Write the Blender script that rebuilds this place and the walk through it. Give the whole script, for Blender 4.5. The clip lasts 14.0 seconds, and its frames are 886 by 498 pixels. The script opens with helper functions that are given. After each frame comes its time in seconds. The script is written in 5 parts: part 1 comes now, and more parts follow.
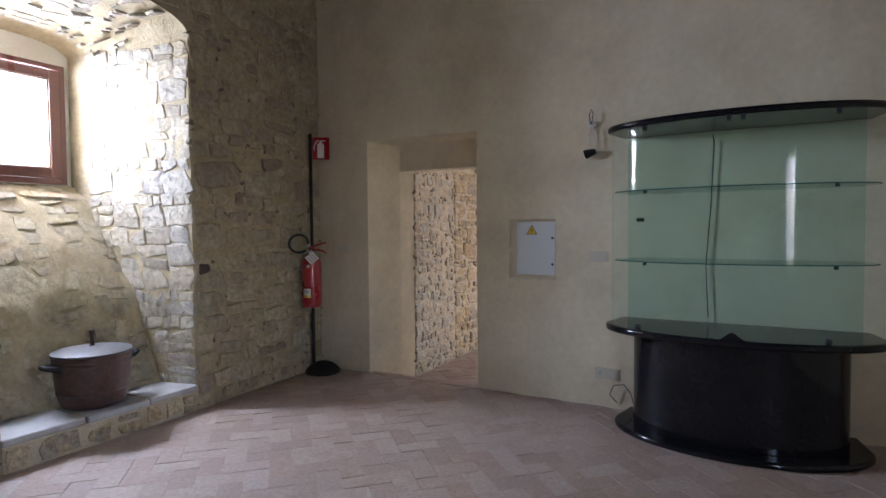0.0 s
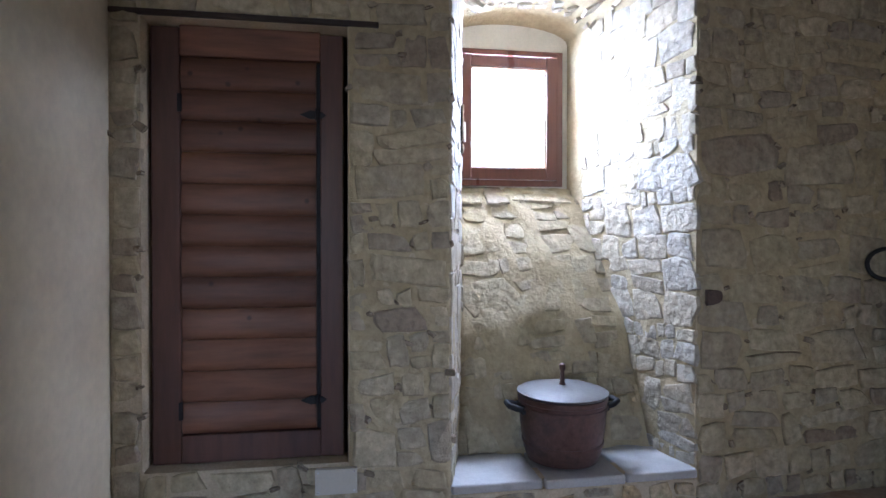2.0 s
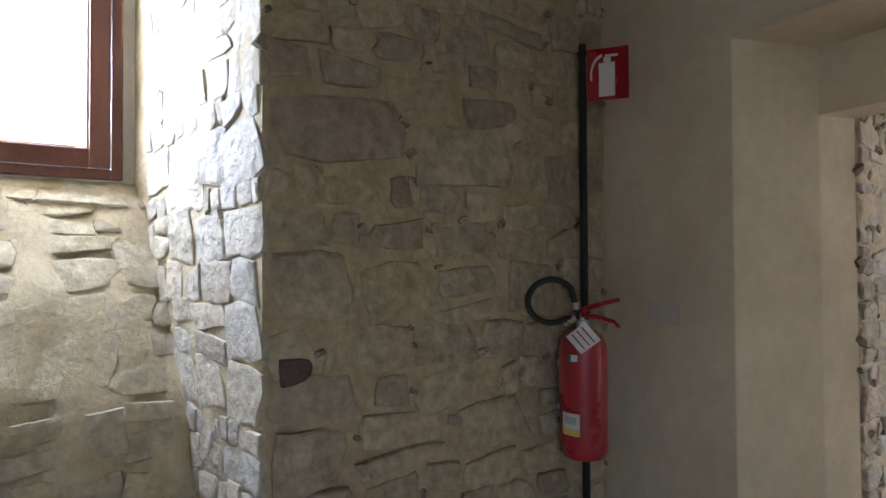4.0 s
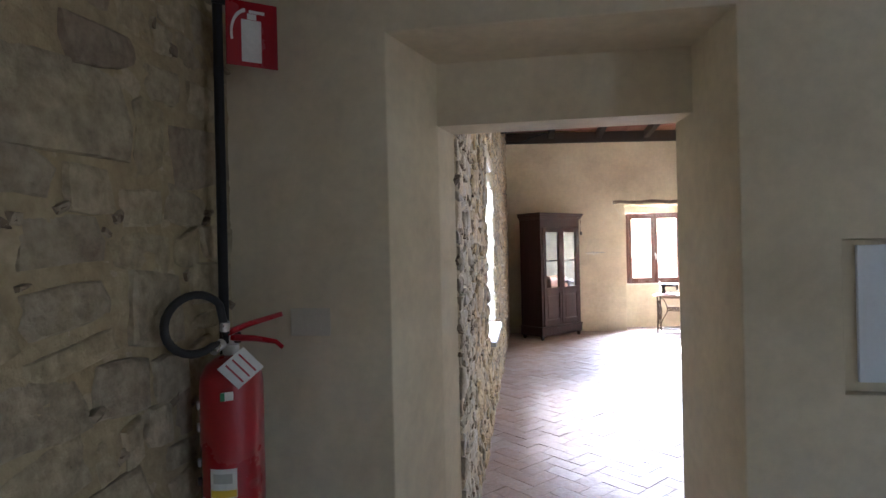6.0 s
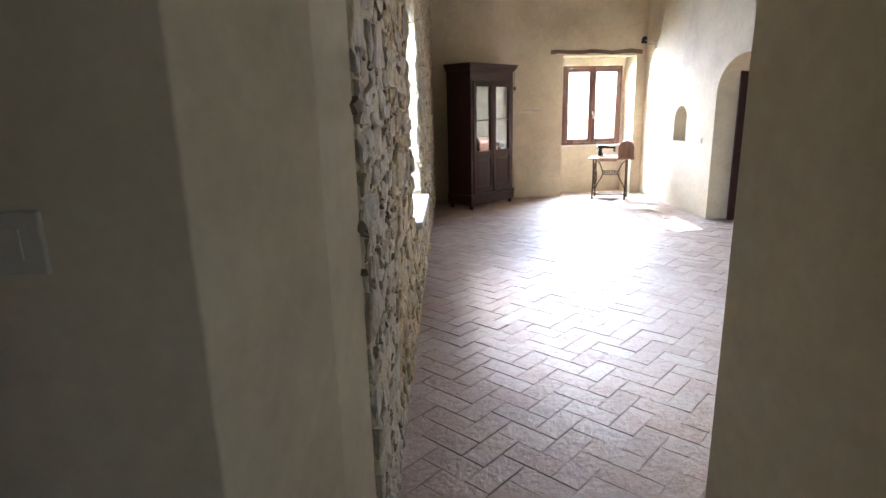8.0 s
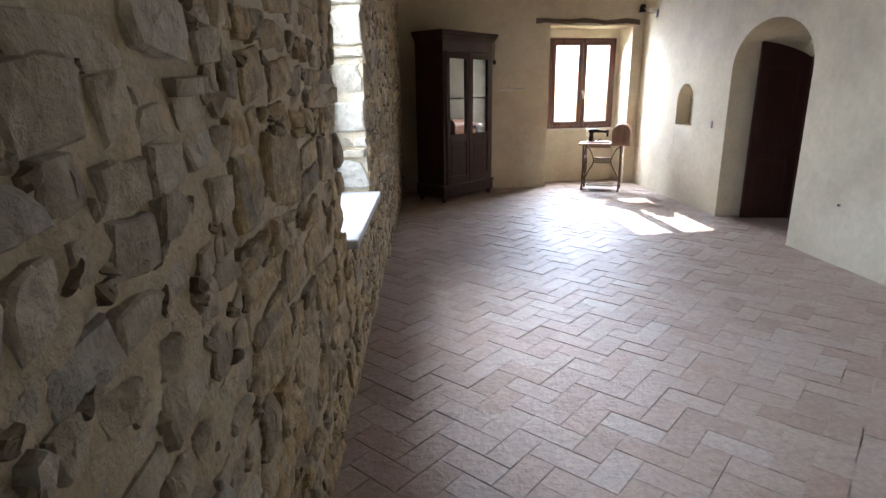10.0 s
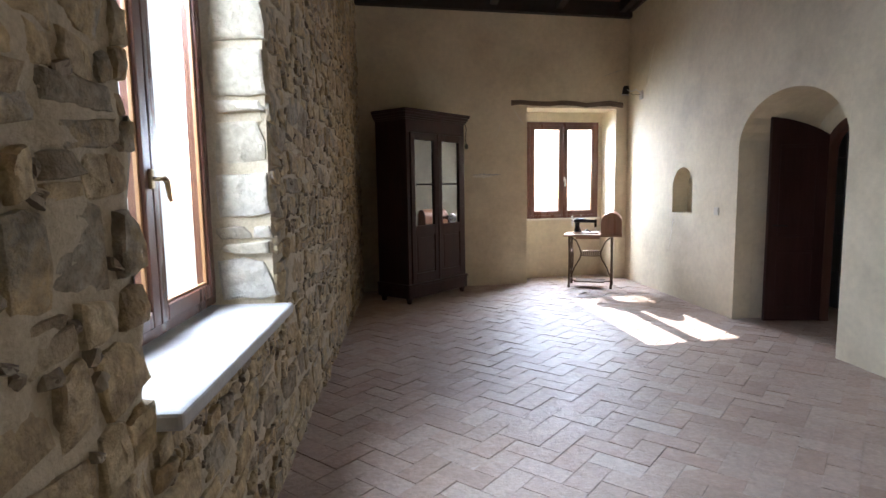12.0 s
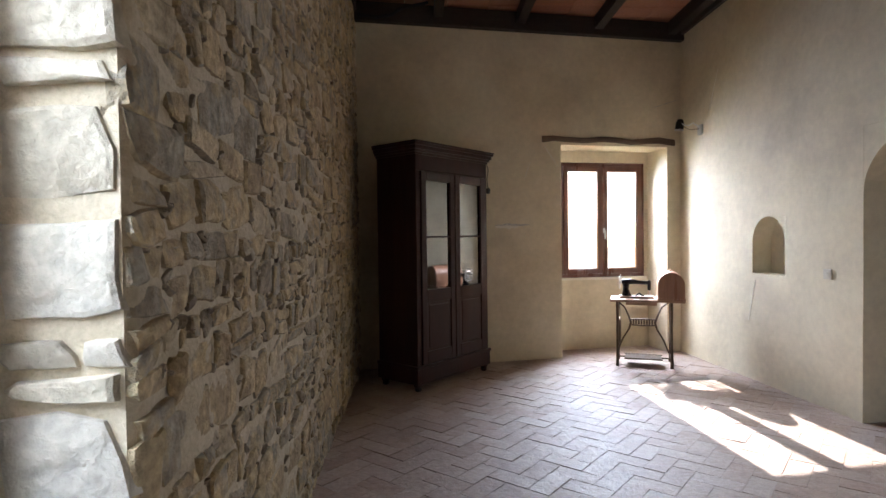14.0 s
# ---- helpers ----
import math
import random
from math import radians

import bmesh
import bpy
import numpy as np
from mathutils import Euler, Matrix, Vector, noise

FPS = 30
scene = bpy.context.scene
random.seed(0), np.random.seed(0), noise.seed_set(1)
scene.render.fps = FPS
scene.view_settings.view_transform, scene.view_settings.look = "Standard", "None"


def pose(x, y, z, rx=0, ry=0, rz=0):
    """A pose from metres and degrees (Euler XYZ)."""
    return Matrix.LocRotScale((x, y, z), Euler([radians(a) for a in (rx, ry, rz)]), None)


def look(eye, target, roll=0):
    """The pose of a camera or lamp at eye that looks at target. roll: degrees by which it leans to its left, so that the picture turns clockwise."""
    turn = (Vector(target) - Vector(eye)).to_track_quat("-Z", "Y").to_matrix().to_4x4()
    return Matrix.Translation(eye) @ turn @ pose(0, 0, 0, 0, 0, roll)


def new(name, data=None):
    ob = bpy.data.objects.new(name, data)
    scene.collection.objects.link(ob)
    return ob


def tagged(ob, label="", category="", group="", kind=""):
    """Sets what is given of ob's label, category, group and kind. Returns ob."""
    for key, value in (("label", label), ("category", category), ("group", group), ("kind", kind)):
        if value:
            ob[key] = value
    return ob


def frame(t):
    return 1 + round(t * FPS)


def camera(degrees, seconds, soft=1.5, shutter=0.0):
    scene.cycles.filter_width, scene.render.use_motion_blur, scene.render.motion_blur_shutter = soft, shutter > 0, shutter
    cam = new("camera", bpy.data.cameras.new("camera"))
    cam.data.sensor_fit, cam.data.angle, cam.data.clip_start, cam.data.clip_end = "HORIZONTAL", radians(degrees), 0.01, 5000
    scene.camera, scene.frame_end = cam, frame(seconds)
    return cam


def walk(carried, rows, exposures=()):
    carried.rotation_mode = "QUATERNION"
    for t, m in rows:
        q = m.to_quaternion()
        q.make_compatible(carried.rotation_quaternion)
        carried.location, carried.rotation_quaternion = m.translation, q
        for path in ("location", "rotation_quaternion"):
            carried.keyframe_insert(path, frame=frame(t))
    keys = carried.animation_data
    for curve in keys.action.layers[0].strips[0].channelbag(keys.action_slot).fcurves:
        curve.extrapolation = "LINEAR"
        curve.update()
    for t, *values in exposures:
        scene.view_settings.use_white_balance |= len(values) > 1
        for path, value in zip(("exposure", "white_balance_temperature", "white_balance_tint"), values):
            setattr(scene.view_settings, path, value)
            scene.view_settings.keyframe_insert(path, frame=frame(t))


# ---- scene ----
cam = camera(76.6, 14.0)
PATH = [
    (0, (4.017, -4.656, 1.486), (3.047, -2.909, 1.412), -0.5),
    (0.5, (3.628, -4.455, 1.547), (2.191, -3.065, 1.596), -0.0),
    (1, (3.418, -4.115, 1.547), (1.631, -3.222, 1.637), -0.3),
    (1.5, (3.129, -3.866, 1.519), (1.192, -3.373, 1.609), -0.1),
    (2, (2.859, -3.507, 1.467), (0.883, -3.199, 1.445), -0.0),
    (2.5, (2.602, -3.013, 1.506), (0.626, -2.719, 1.414), -0.2),
    (3, (2.358, -2.654, 1.503), (0.4, -2.255, 1.418), -0.3),
    (3.5, (2.047, -2.385, 1.523), (0.178, -1.675, 1.48), -0.1),
    (4, (1.772, -2.104, 1.518), (0.086, -1.028, 1.555), -0.3),
    (4.2, (1.685, -2.034, 1.536), (0.096, -0.822, 1.612), -0.2),
    (6.3, (1.013, -2.048, 1.552), (0.841, -0.056, 1.501), -1.2),
    (6.5, (1.002, -2.007, 1.533), (0.866, -0.015, 1.409), -1.2),
    (7, (1.017, -1.683, 1.479), (0.938, 0.297, 1.208), -1.4),
    (7.5, (1.022, -1.309, 1.496), (0.968, 0.649, 1.091), -1.3),
    (8, (0.979, -0.887, 1.483), (0.95, 1.053, 1.0), -1.4),
    (10.3, (1.211, 0.564, 1.391), (1.255, 2.489, 0.849), -0.7),
    (10.5, (1.266, 0.669, 1.403), (1.307, 2.604, 0.9), -0.7),
    (11, (1.307, 0.925, 1.277), (1.366, 2.89, 0.911), -0.7),
    (11.5, (1.307, 1.245, 1.216), (1.415, 3.227, 0.968), -0.7),
    (12, (1.359, 1.656, 1.258), (1.476, 3.641, 1.038), -0.9),
    (12.5, (1.299, 2.023, 1.276), (1.41, 4.013, 1.114), -0.7),
    (13, (1.325, 2.416, 1.274), (1.435, 4.411, 1.183), -0.7),
    (13.5, (1.38, 2.778, 1.304), (1.487, 4.775, 1.241), -0.9),
    (14, (1.311, 3.167, 1.294), (1.416, 5.164, 1.25), -0.7),
]
EXPOSURES = [(0, 4.35, 5800, 24), (0.5, 4.25, 5600, 23), (1.5, 4.4, 5300, 23), (3.0, 4.25, 5250, 20), (4.2, 4.3, 5750, 19), (6.3, 4.1, 5400, 18), (8.2, 3.5, 5700, 14), (10.3, 2.48, 5800, 15), (14, 2.35, 5900, 16)]
walk(cam, [(t, look(eye, target, roll)) for t, eye, target, roll in PATH], EXPOSURES)

# ---- light: afternoon sun from +y, clear sky ----
SUN_UP, SUN_TURN = radians(30.5), radians(-1.5)
world = bpy.data.worlds.new("sky")
scene.world = world
world.use_nodes = True
wn = world.node_tree.nodes
sky = wn.new("ShaderNodeTexSky")
sky.sky_type, sky.sun_disc = "NISHITA", False
sky.sun_elevation, sky.sun_rotation = SUN_UP, SUN_TURN
world.node_tree.links.new(sky.outputs[0], wn["Background"].inputs[0])
wn["Background"].inputs[1].default_value = 0.15

sun = bpy.data.lights.new("sun", "SUN")
sun.energy, sun.angle, sun.color = 5.0, radians(0.53), (1.0, 0.93, 0.82)
sun_ob = new("sun", sun)
sun_ob.matrix_world = look((-0.9, 20, 20 * math.tan(SUN_UP)), (0, 0, 0))


def window_light(x, y, z, target, w, h, power, color):
    """Sky light through a window's opening."""
    lamp = bpy.data.lights.new("window_light", "AREA")
    lamp.shape, lamp.size, lamp.size_y, lamp.energy, lamp.color = "RECTANGLE", w, h, power, color
    ob = new("window_light", lamp)
    ob.matrix_world = look((x, y, z), target)
    return ob


SKY = (0.82, 0.91, 1.0)
window_light(-1.38, -2.38, 2.55, (0, -2.38, 1.75), 0.66, 0.85, 12.0, (0.76, 0.88, 1.0))
window_light(6.32, -5.25, 1.7, (0.9, -2.9, 1.2), 0.9, 1.4, 1.3, SKY)
window_light(-0.22, 3.95, 2.4, (2.9, 3.5, 0.1), 2.5, 1.5, 92, (0.77, 0.885, 1.0))
window_light(3.73, 10.76, 2.2, (3.5, 7.5, 0.2), 1.3, 1.55, 122, SKY)

# ---- materials ----


def rgb(c):
    return (c[0], c[1], c[2], 1)


def surface(name, colors, rough=0.8, metal=0.0, grain=40.0, stain=2.5, bump=0.3, bump_size=0.004, by="", spread=0.35, coat=0.0, stretch=(1, 1, 1), rough_var=0.15, shine=0.5, crag=0.0, knots=None):
    """A procedural surface: colours mixed by noise at two scales, or by a piece's own random number."""
    m = bpy.data.materials.new(name)
    m.use_nodes = True
    nt = m.node_tree
    n, l = nt.nodes, nt.links
    b = n["Principled BSDF"]
    geo = n.new("ShaderNodeNewGeometry")
    mp = n.new("ShaderNodeMapping")
    mp.inputs["Scale"].default_value = stretch
    l.new(geo.outputs["Position"], mp.inputs["Vector"])
    big, fine = n.new("ShaderNodeTexNoise"), n.new("ShaderNodeTexNoise")
    for tex, scale, detail in ((big, stain, 6), (fine, grain, 8)):
        tex.inputs["Scale"].default_value, tex.inputs["Detail"].default_value = scale, detail
        tex.inputs["Roughness"].default_value = 0.62
        l.new(mp.outputs[0], tex.inputs["Vector"])
    ramp = n.new("ShaderNodeValToRGB")
    ramp.color_ramp.elements[0].color = rgb(colors[0])
    ramp.color_ramp.elements[1].color = rgb(colors[-1])
    for k, c in enumerate(colors[1:-1]):
        e = ramp.color_ramp.elements.new((k + 1) / (len(colors) - 1))
        e.color = rgb(c)
    mix = n.new("ShaderNodeMath")
    mix.operation = "MULTIPLY_ADD"
    if by:
        info = n.new("ShaderNodeObjectInfo") if by == "object" else geo
        src = info.outputs["Random" if by == "object" else "Random Per Island"]
        add = n.new("ShaderNodeMath")
        add.operation = "MULTIPLY_ADD"
        l.new(big.outputs["Fac"], add.inputs[0])
        add.inputs[1].default_value = spread
        l.new(src, add.inputs[2])
        sub = n.new("ShaderNodeMath")
        sub.operation = "SUBTRACT"
        l.new(add.outputs[0], sub.inputs[0])
        sub.inputs[1].default_value = spread * 0.5
        l.new(sub.outputs[0], ramp.inputs[0])
    else:
        mr = n.new("ShaderNodeMapRange")
        mr.inputs[1].default_value, mr.inputs[2].default_value = 0.3, 0.7
        l.new(big.outputs["Fac"], mr.inputs[0])
        l.new(mr.outputs[0], ramp.inputs[0])
    hsv = n.new("ShaderNodeHueSaturation")
    l.new(ramp.outputs[0], hsv.inputs["Color"])
    vr = n.new("ShaderNodeMapRange")
    vr.inputs[1].default_value, vr.inputs[2].default_value = 0.3, 0.7
    vr.inputs[3].default_value, vr.inputs[4].default_value = 1 - spread * 0.6, 1 + spread * 0.45
    l.new(fine.outputs["Fac"], vr.inputs[0])
    l.new(vr.outputs[0], hsv.inputs["Value"])
    if knots:
        spot, near, shade = n.new("ShaderNodeTexVoronoi"), n.new("ShaderNodeMapRange"), n.new("ShaderNodeMix")
        spot.inputs["Scale"].default_value = knots[0]
        l.new(geo.outputs["Position"], spot.inputs["Vector"])
        near.inputs[1].default_value, near.inputs[2].default_value = knots[1] * 0.4, knots[1]
        near.inputs[3].default_value, near.inputs[4].default_value = 0.85, 0.0
        l.new(spot.outputs["Distance"], near.inputs[0])
        shade.data_type = "RGBA"
        l.new(near.outputs[0], shade.inputs["Factor"])
        l.new(hsv.outputs[0], shade.inputs["A"])
        shade.inputs["B"].default_value = rgb(knots[2])
        l.new(shade.outputs["Result"], b.inputs["Base Color"])
    else:
        l.new(hsv.outputs[0], b.inputs["Base Color"])
    rr = n.new("ShaderNodeMapRange")
    rr.inputs[1].default_value, rr.inputs[2].default_value = 0.3, 0.7
    rr.inputs[3].default_value, rr.inputs[4].default_value = max(0.02, rough - rough_var), min(1, rough + rough_var)
    l.new(big.outputs["Fac"], rr.inputs[0])
    l.new(rr.outputs[0], b.inputs["Roughness"])
    b.inputs["Metallic"].default_value = metal
    b.inputs["Coat Weight"].default_value = coat
    b.inputs["Specular IOR Level"].default_value = shine
    mix.inputs[1].default_value = 0.6
    l.new(fine.outputs["Fac"], mix.inputs[0])
    l.new(big.outputs["Fac"], mix.inputs[2])
    bp = n.new("ShaderNodeBump")
    bp.inputs["Strength"].default_value, bp.inputs["Distance"].default_value = bump, bump_size
    l.new(mix.outputs[0], bp.inputs["Height"])
    l.new(bp.outputs[0], b.inputs["Normal"])
    if crag:
        ridge, deep = n.new("ShaderNodeTexNoise"), n.new("ShaderNodeBump")
        ridge.noise_type = "RIDGED_MULTIFRACTAL"
        ridge.inputs["Scale"].default_value, ridge.inputs["Detail"].default_value = 9.0, 5
        l.new(mp.outputs[0], ridge.inputs["Vector"])
        deep.inputs["Strength"].default_value, deep.inputs["Distance"].default_value = 0.8, crag
        l.new(ridge.outputs["Fac"], deep.inputs["Height"])
        l.new(deep.outputs[0], bp.inputs["Normal"])
    return m


def clear_glass(name, tint, rough=0.0):
    """Thin glass: mostly clear, with a Fresnel gloss."""
    m = bpy.data.materials.new(name)
    m.use_nodes = True
    nt = m.node_tree
    n, l = nt.nodes, nt.links
    n.remove(n["Principled BSDF"])
    tr, gl, fr, mx = n.new("ShaderNodeBsdfTransparent"), n.new("ShaderNodeBsdfGlossy"), n.new("ShaderNodeLayerWeight"), n.new("ShaderNodeMixShader")
    power, scale = n.new("ShaderNodeMath"), n.new("ShaderNodeMath")
    power.operation, scale.operation = "POWER", "MULTIPLY_ADD"
    power.inputs[1].default_value = 4.5
    scale.inputs[1].default_value, scale.inputs[2].default_value = 0.6, 0.03
    tr.inputs[0].default_value = rgb(tint)
    gl.inputs["Roughness"].default_value = rough
    fr.inputs["Blend"].default_value = 0.5
    l.new(fr.outputs["Facing"], power.inputs[0])
    l.new(power.outputs[0], scale.inputs[0])
    l.new(scale.outputs[0], mx.inputs[0])
    l.new(tr.outputs[0], mx.inputs[1])
    l.new(gl.outputs[0], mx.inputs[2])
    l.new(mx.outputs[0], n["Material Output"].inputs[0])
    return m


STONES = [(0.26, 0.205, 0.13), (0.36, 0.315, 0.235), (0.44, 0.325, 0.17), (0.30, 0.265, 0.20), (0.49, 0.37, 0.20), (0.33, 0.25, 0.15), (0.52, 0.40, 0.225), (0.41, 0.33, 0.215), (0.53, 0.425, 0.26)]
WASHED = [(0.31, 0.245, 0.175), (0.38, 0.325, 0.235), (0.40, 0.335, 0.21), (0.46, 0.385, 0.25), (0.36, 0.305, 0.215), (0.50, 0.425, 0.285), (0.43, 0.36, 0.23)]
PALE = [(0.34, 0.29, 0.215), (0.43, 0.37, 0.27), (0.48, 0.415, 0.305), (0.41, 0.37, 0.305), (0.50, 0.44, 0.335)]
M = {
    "plaster": surface("lime_plaster", [(0.50, 0.425, 0.295), (0.64, 0.56, 0.40), (0.72, 0.645, 0.48)], 0.85, grain=17, stain=1.1, bump=0.3, bump_size=0.006, spread=0.12),
    "plaster_white": surface("pale_plaster", [(0.66, 0.62, 0.52), (0.74, 0.70, 0.60)], 0.85, grain=60, stain=1.3, bump=0.35, bump_size=0.006, spread=0.10),
    "washed_mortar": surface("washed_mortar", [(0.35, 0.285, 0.172), (0.43, 0.35, 0.215), (0.48, 0.40, 0.255)], 0.95, grain=30, stain=6, bump=0.9, bump_size=0.018, spread=0.24, shine=0.2),
    "gallet": surface("shard_stone", [(0.14, 0.105, 0.075), (0.22, 0.175, 0.12), (0.32, 0.265, 0.19), (0.40, 0.34, 0.24)], 0.9, grain=40, stain=14, bump=0.8, bump_size=0.01, by="island", spread=0.4, shine=0.2),
    "mortar": surface("lime_mortar", [(0.41, 0.335, 0.215), (0.49, 0.405, 0.275), (0.54, 0.455, 0.32)], 0.95, grain=70, stain=6, bump=0.9, bump_size=0.012, spread=0.25, shine=0.2),
    "stone": surface("rubble_stone", STONES, 0.88, grain=26, stain=8, bump=1.0, bump_size=0.03, by="object", spread=0.7, crag=0.035, shine=0.2),
    "stone_rest": surface("rubble_stone_far", STONES, 0.88, grain=26, stain=8, bump=1.0, bump_size=0.03, by="island", spread=0.7, crag=0.035, shine=0.2),
    "washed_stone": surface("lime_washed_stone", WASHED, 0.9, grain=22, stain=7, bump=0.9, bump_size=0.020, by="object", spread=0.5, crag=0.02, shine=0.2),
    "washed_rest": surface("lime_washed_stone_far", WASHED, 0.9, grain=22, stain=7, bump=0.9, bump_size=0.020, by="island", spread=0.5, crag=0.02, shine=0.2),
    "dark_stone": surface("dark_brown_stone", [(0.075, 0.05, 0.04), (0.13, 0.09, 0.07)], 0.9, grain=34, stain=9, bump=1.0, bump_size=0.016, spread=0.4),
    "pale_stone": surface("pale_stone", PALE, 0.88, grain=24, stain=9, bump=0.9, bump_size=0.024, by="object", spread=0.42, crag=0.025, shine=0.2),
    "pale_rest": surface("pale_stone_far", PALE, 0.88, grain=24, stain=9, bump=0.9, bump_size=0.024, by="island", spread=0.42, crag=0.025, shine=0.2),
    "slab": surface("grey_stone_slab", [(0.30, 0.29, 0.27), (0.40, 0.385, 0.36), (0.46, 0.445, 0.42)], 0.6, grain=90, stain=5, bump=0.4, bump_size=0.004, spread=0.15),
    "tile": surface("terracotta_tile", [(0.35, 0.25, 0.19), (0.40, 0.30, 0.24), (0.44, 0.345, 0.28), (0.385, 0.27, 0.205), (0.455, 0.37, 0.315)], 0.5, grain=38, stain=9, bump=0.9, bump_size=0.012, by="object", spread=0.32, rough_var=0.14),
    "tile_rest": surface("terracotta_tile_far", [(0.35, 0.25, 0.19), (0.40, 0.30, 0.24), (0.44, 0.345, 0.28), (0.385, 0.27, 0.205), (0.455, 0.37, 0.315)], 0.5, grain=38, stain=9, bump=0.9, bump_size=0.012, by="island", spread=0.32, rough_var=0.14),
    "grout": surface("floor_grout", [(0.44, 0.36, 0.30), (0.54, 0.455, 0.39)], 0.9, grain=120, stain=5, bump=0.5, spread=0.2),
    "wood_red": surface("stained_wood", [(0.105, 0.042, 0.022), (0.145, 0.06, 0.031), (0.185, 0.078, 0.04)], 0.6, grain=22, stain=5, bump=0.5, bump_size=0.003, by="object", spread=0.6, stretch=(1, 0.12, 1), knots=(6.5, 0.11, (0.03, 0.012, 0.008))),
    "wood_frame": surface("dark_frame_wood", [(0.07, 0.029, 0.018), (0.115, 0.047, 0.028)], 0.5, grain=24, stain=5, bump=0.3, bump_size=0.003, spread=0.4, stretch=(1, 1, 0.12)),
    "wood_window": surface("window_wood", [(0.10, 0.038, 0.024), (0.15, 0.06, 0.036)], 0.35, grain=30, stain=6, bump=0.15, bump_size=0.002, spread=0.25, stretch=(1, 1, 0.1)),
    "wood_light": surface("light_window_edge", [(0.34, 0.17, 0.07), (0.42, 0.23, 0.10)], 0.4, grain=30, stain=6, bump=0.15, bump_size=0.002, spread=0.2, stretch=(1, 1, 0.1)),
    "wood_wardrobe": surface("wardrobe_wood", [(0.022, 0.009, 0.008), (0.036, 0.014, 0.012), (0.05, 0.02, 0.016)], 0.48, grain=26, stain=4, bump=0.2, bump_size=0.002, spread=0.35, stretch=(1, 1, 0.10), shine=0.22),
    "wood_beam": surface("dark_beam_wood", [(0.018, 0.011, 0.008), (0.04, 0.024, 0.016)], 0.75, grain=24, stain=4, bump=0.6, bump_size=0.006, spread=0.4, stretch=(1, 0.15, 1)),
    "wood_lintel": surface("old_lintel_wood", [(0.10, 0.07, 0.05), (0.20, 0.145, 0.10)], 0.8, grain=26, stain=6, bump=0.8, bump_size=0.008, spread=0.4, stretch=(0.12, 1, 1)),
    "deck": surface("clay_roof_deck", [(0.22, 0.085, 0.05), (0.30, 0.13, 0.075), (0.34, 0.16, 0.10)], 0.85, grain=40, stain=5, bump=0.4, by="island", spread=0.3),
    "red": surface("red_enamel", [(0.30, 0.009, 0.015), (0.37, 0.013, 0.02)], 0.28, grain=80, stain=3, bump=0.05, bump_size=0.001, spread=0.1, coat=0.4),
    "black_iron": surface("black_iron", [(0.012, 0.012, 0.013), (0.022, 0.021, 0.021)], 0.6, grain=90, stain=8, bump=0.2, bump_size=0.001, spread=0.3, shine=0.25),
    "old_iron": surface("rusty_cast_iron", [(0.055, 0.034, 0.022), (0.12, 0.078, 0.048)], 0.5, metal=0.5, grain=90, stain=14, bump=0.4, bump_size=0.002, spread=0.4),
    "rubber": surface("black_rubber", [(0.012, 0.012, 0.012), (0.02, 0.02, 0.02)], 0.6, grain=60, stain=8, bump=0.1, spread=0.2),
    "gloss_black": surface("black_lacquer", [(0.006, 0.006, 0.007), (0.01, 0.01, 0.012)], 0.10, grain=60, stain=3, bump=0.02, bump_size=0.001, spread=0.2, coat=0.0, rough_var=0.04, shine=0.3),
    "copper": surface("tarnished_copper_pot", [(0.07, 0.036, 0.03), (0.12, 0.068, 0.055), (0.09, 0.058, 0.052)], 0.45, metal=0.55, grain=40, stain=9, bump=0.3, bump_size=0.003, spread=0.35),
    "tin": surface("dull_tin", [(0.08, 0.07, 0.06), (0.115, 0.105, 0.095), (0.15, 0.14, 0.125)], 0.6, metal=0.2, grain=60, stain=9, bump=0.15, bump_size=0.002, spread=0.3),
    "white_plastic": surface("white_plastic", [(0.66, 0.66, 0.63), (0.72, 0.72, 0.70)], 0.4, grain=90, stain=4, bump=0.05, spread=0.05),
    "cream_plastic": surface("cream_plastic", [(0.50, 0.46, 0.37), (0.56, 0.52, 0.43)], 0.45, grain=90, stain=4, bump=0.05, spread=0.08),
    "grey_plastic": surface("grey_plastic", [(0.40, 0.39, 0.36), (0.46, 0.45, 0.42)], 0.45, grain=90, stain=4, bump=0.05, spread=0.08),
    "panel_white": surface("painted_metal", [(0.60, 0.62, 0.64), (0.66, 0.68, 0.70)], 0.45, grain=60, stain=2, bump=0.05, spread=0.06),
    "paper": surface("printed_paper", [(0.66, 0.64, 0.60), (0.76, 0.75, 0.72)], 0.7, grain=90, stain=10, bump=0.1, spread=0.1),
    "yellow": surface("yellow_sticker", [(0.72, 0.48, 0.03), (0.80, 0.55, 0.05)], 0.5, grain=90, stain=10, bump=0.02, spread=0.08),
    "ink": surface("dark_print", [(0.02, 0.02, 0.02), (0.03, 0.03, 0.03)], 0.6, grain=90, stain=8, bump=0.02, spread=0.1),
    "green": surface("green_print", [(0.02, 0.16, 0.06), (0.03, 0.2, 0.08)], 0.6, grain=90, stain=8, bump=0.02, spread=0.1),
    "brass": surface("worn_brass", [(0.26, 0.19, 0.10), (0.36, 0.27, 0.15)], 0.38, metal=0.9, grain=90, stain=9, bump=0.1, bump_size=0.001, spread=0.2),
    "chrome": surface("dull_chrome", [(0.55, 0.55, 0.55), (0.65, 0.65, 0.65)], 0.3, metal=0.9, grain=90, stain=9, bump=0.1, bump_size=0.001, spread=0.1),
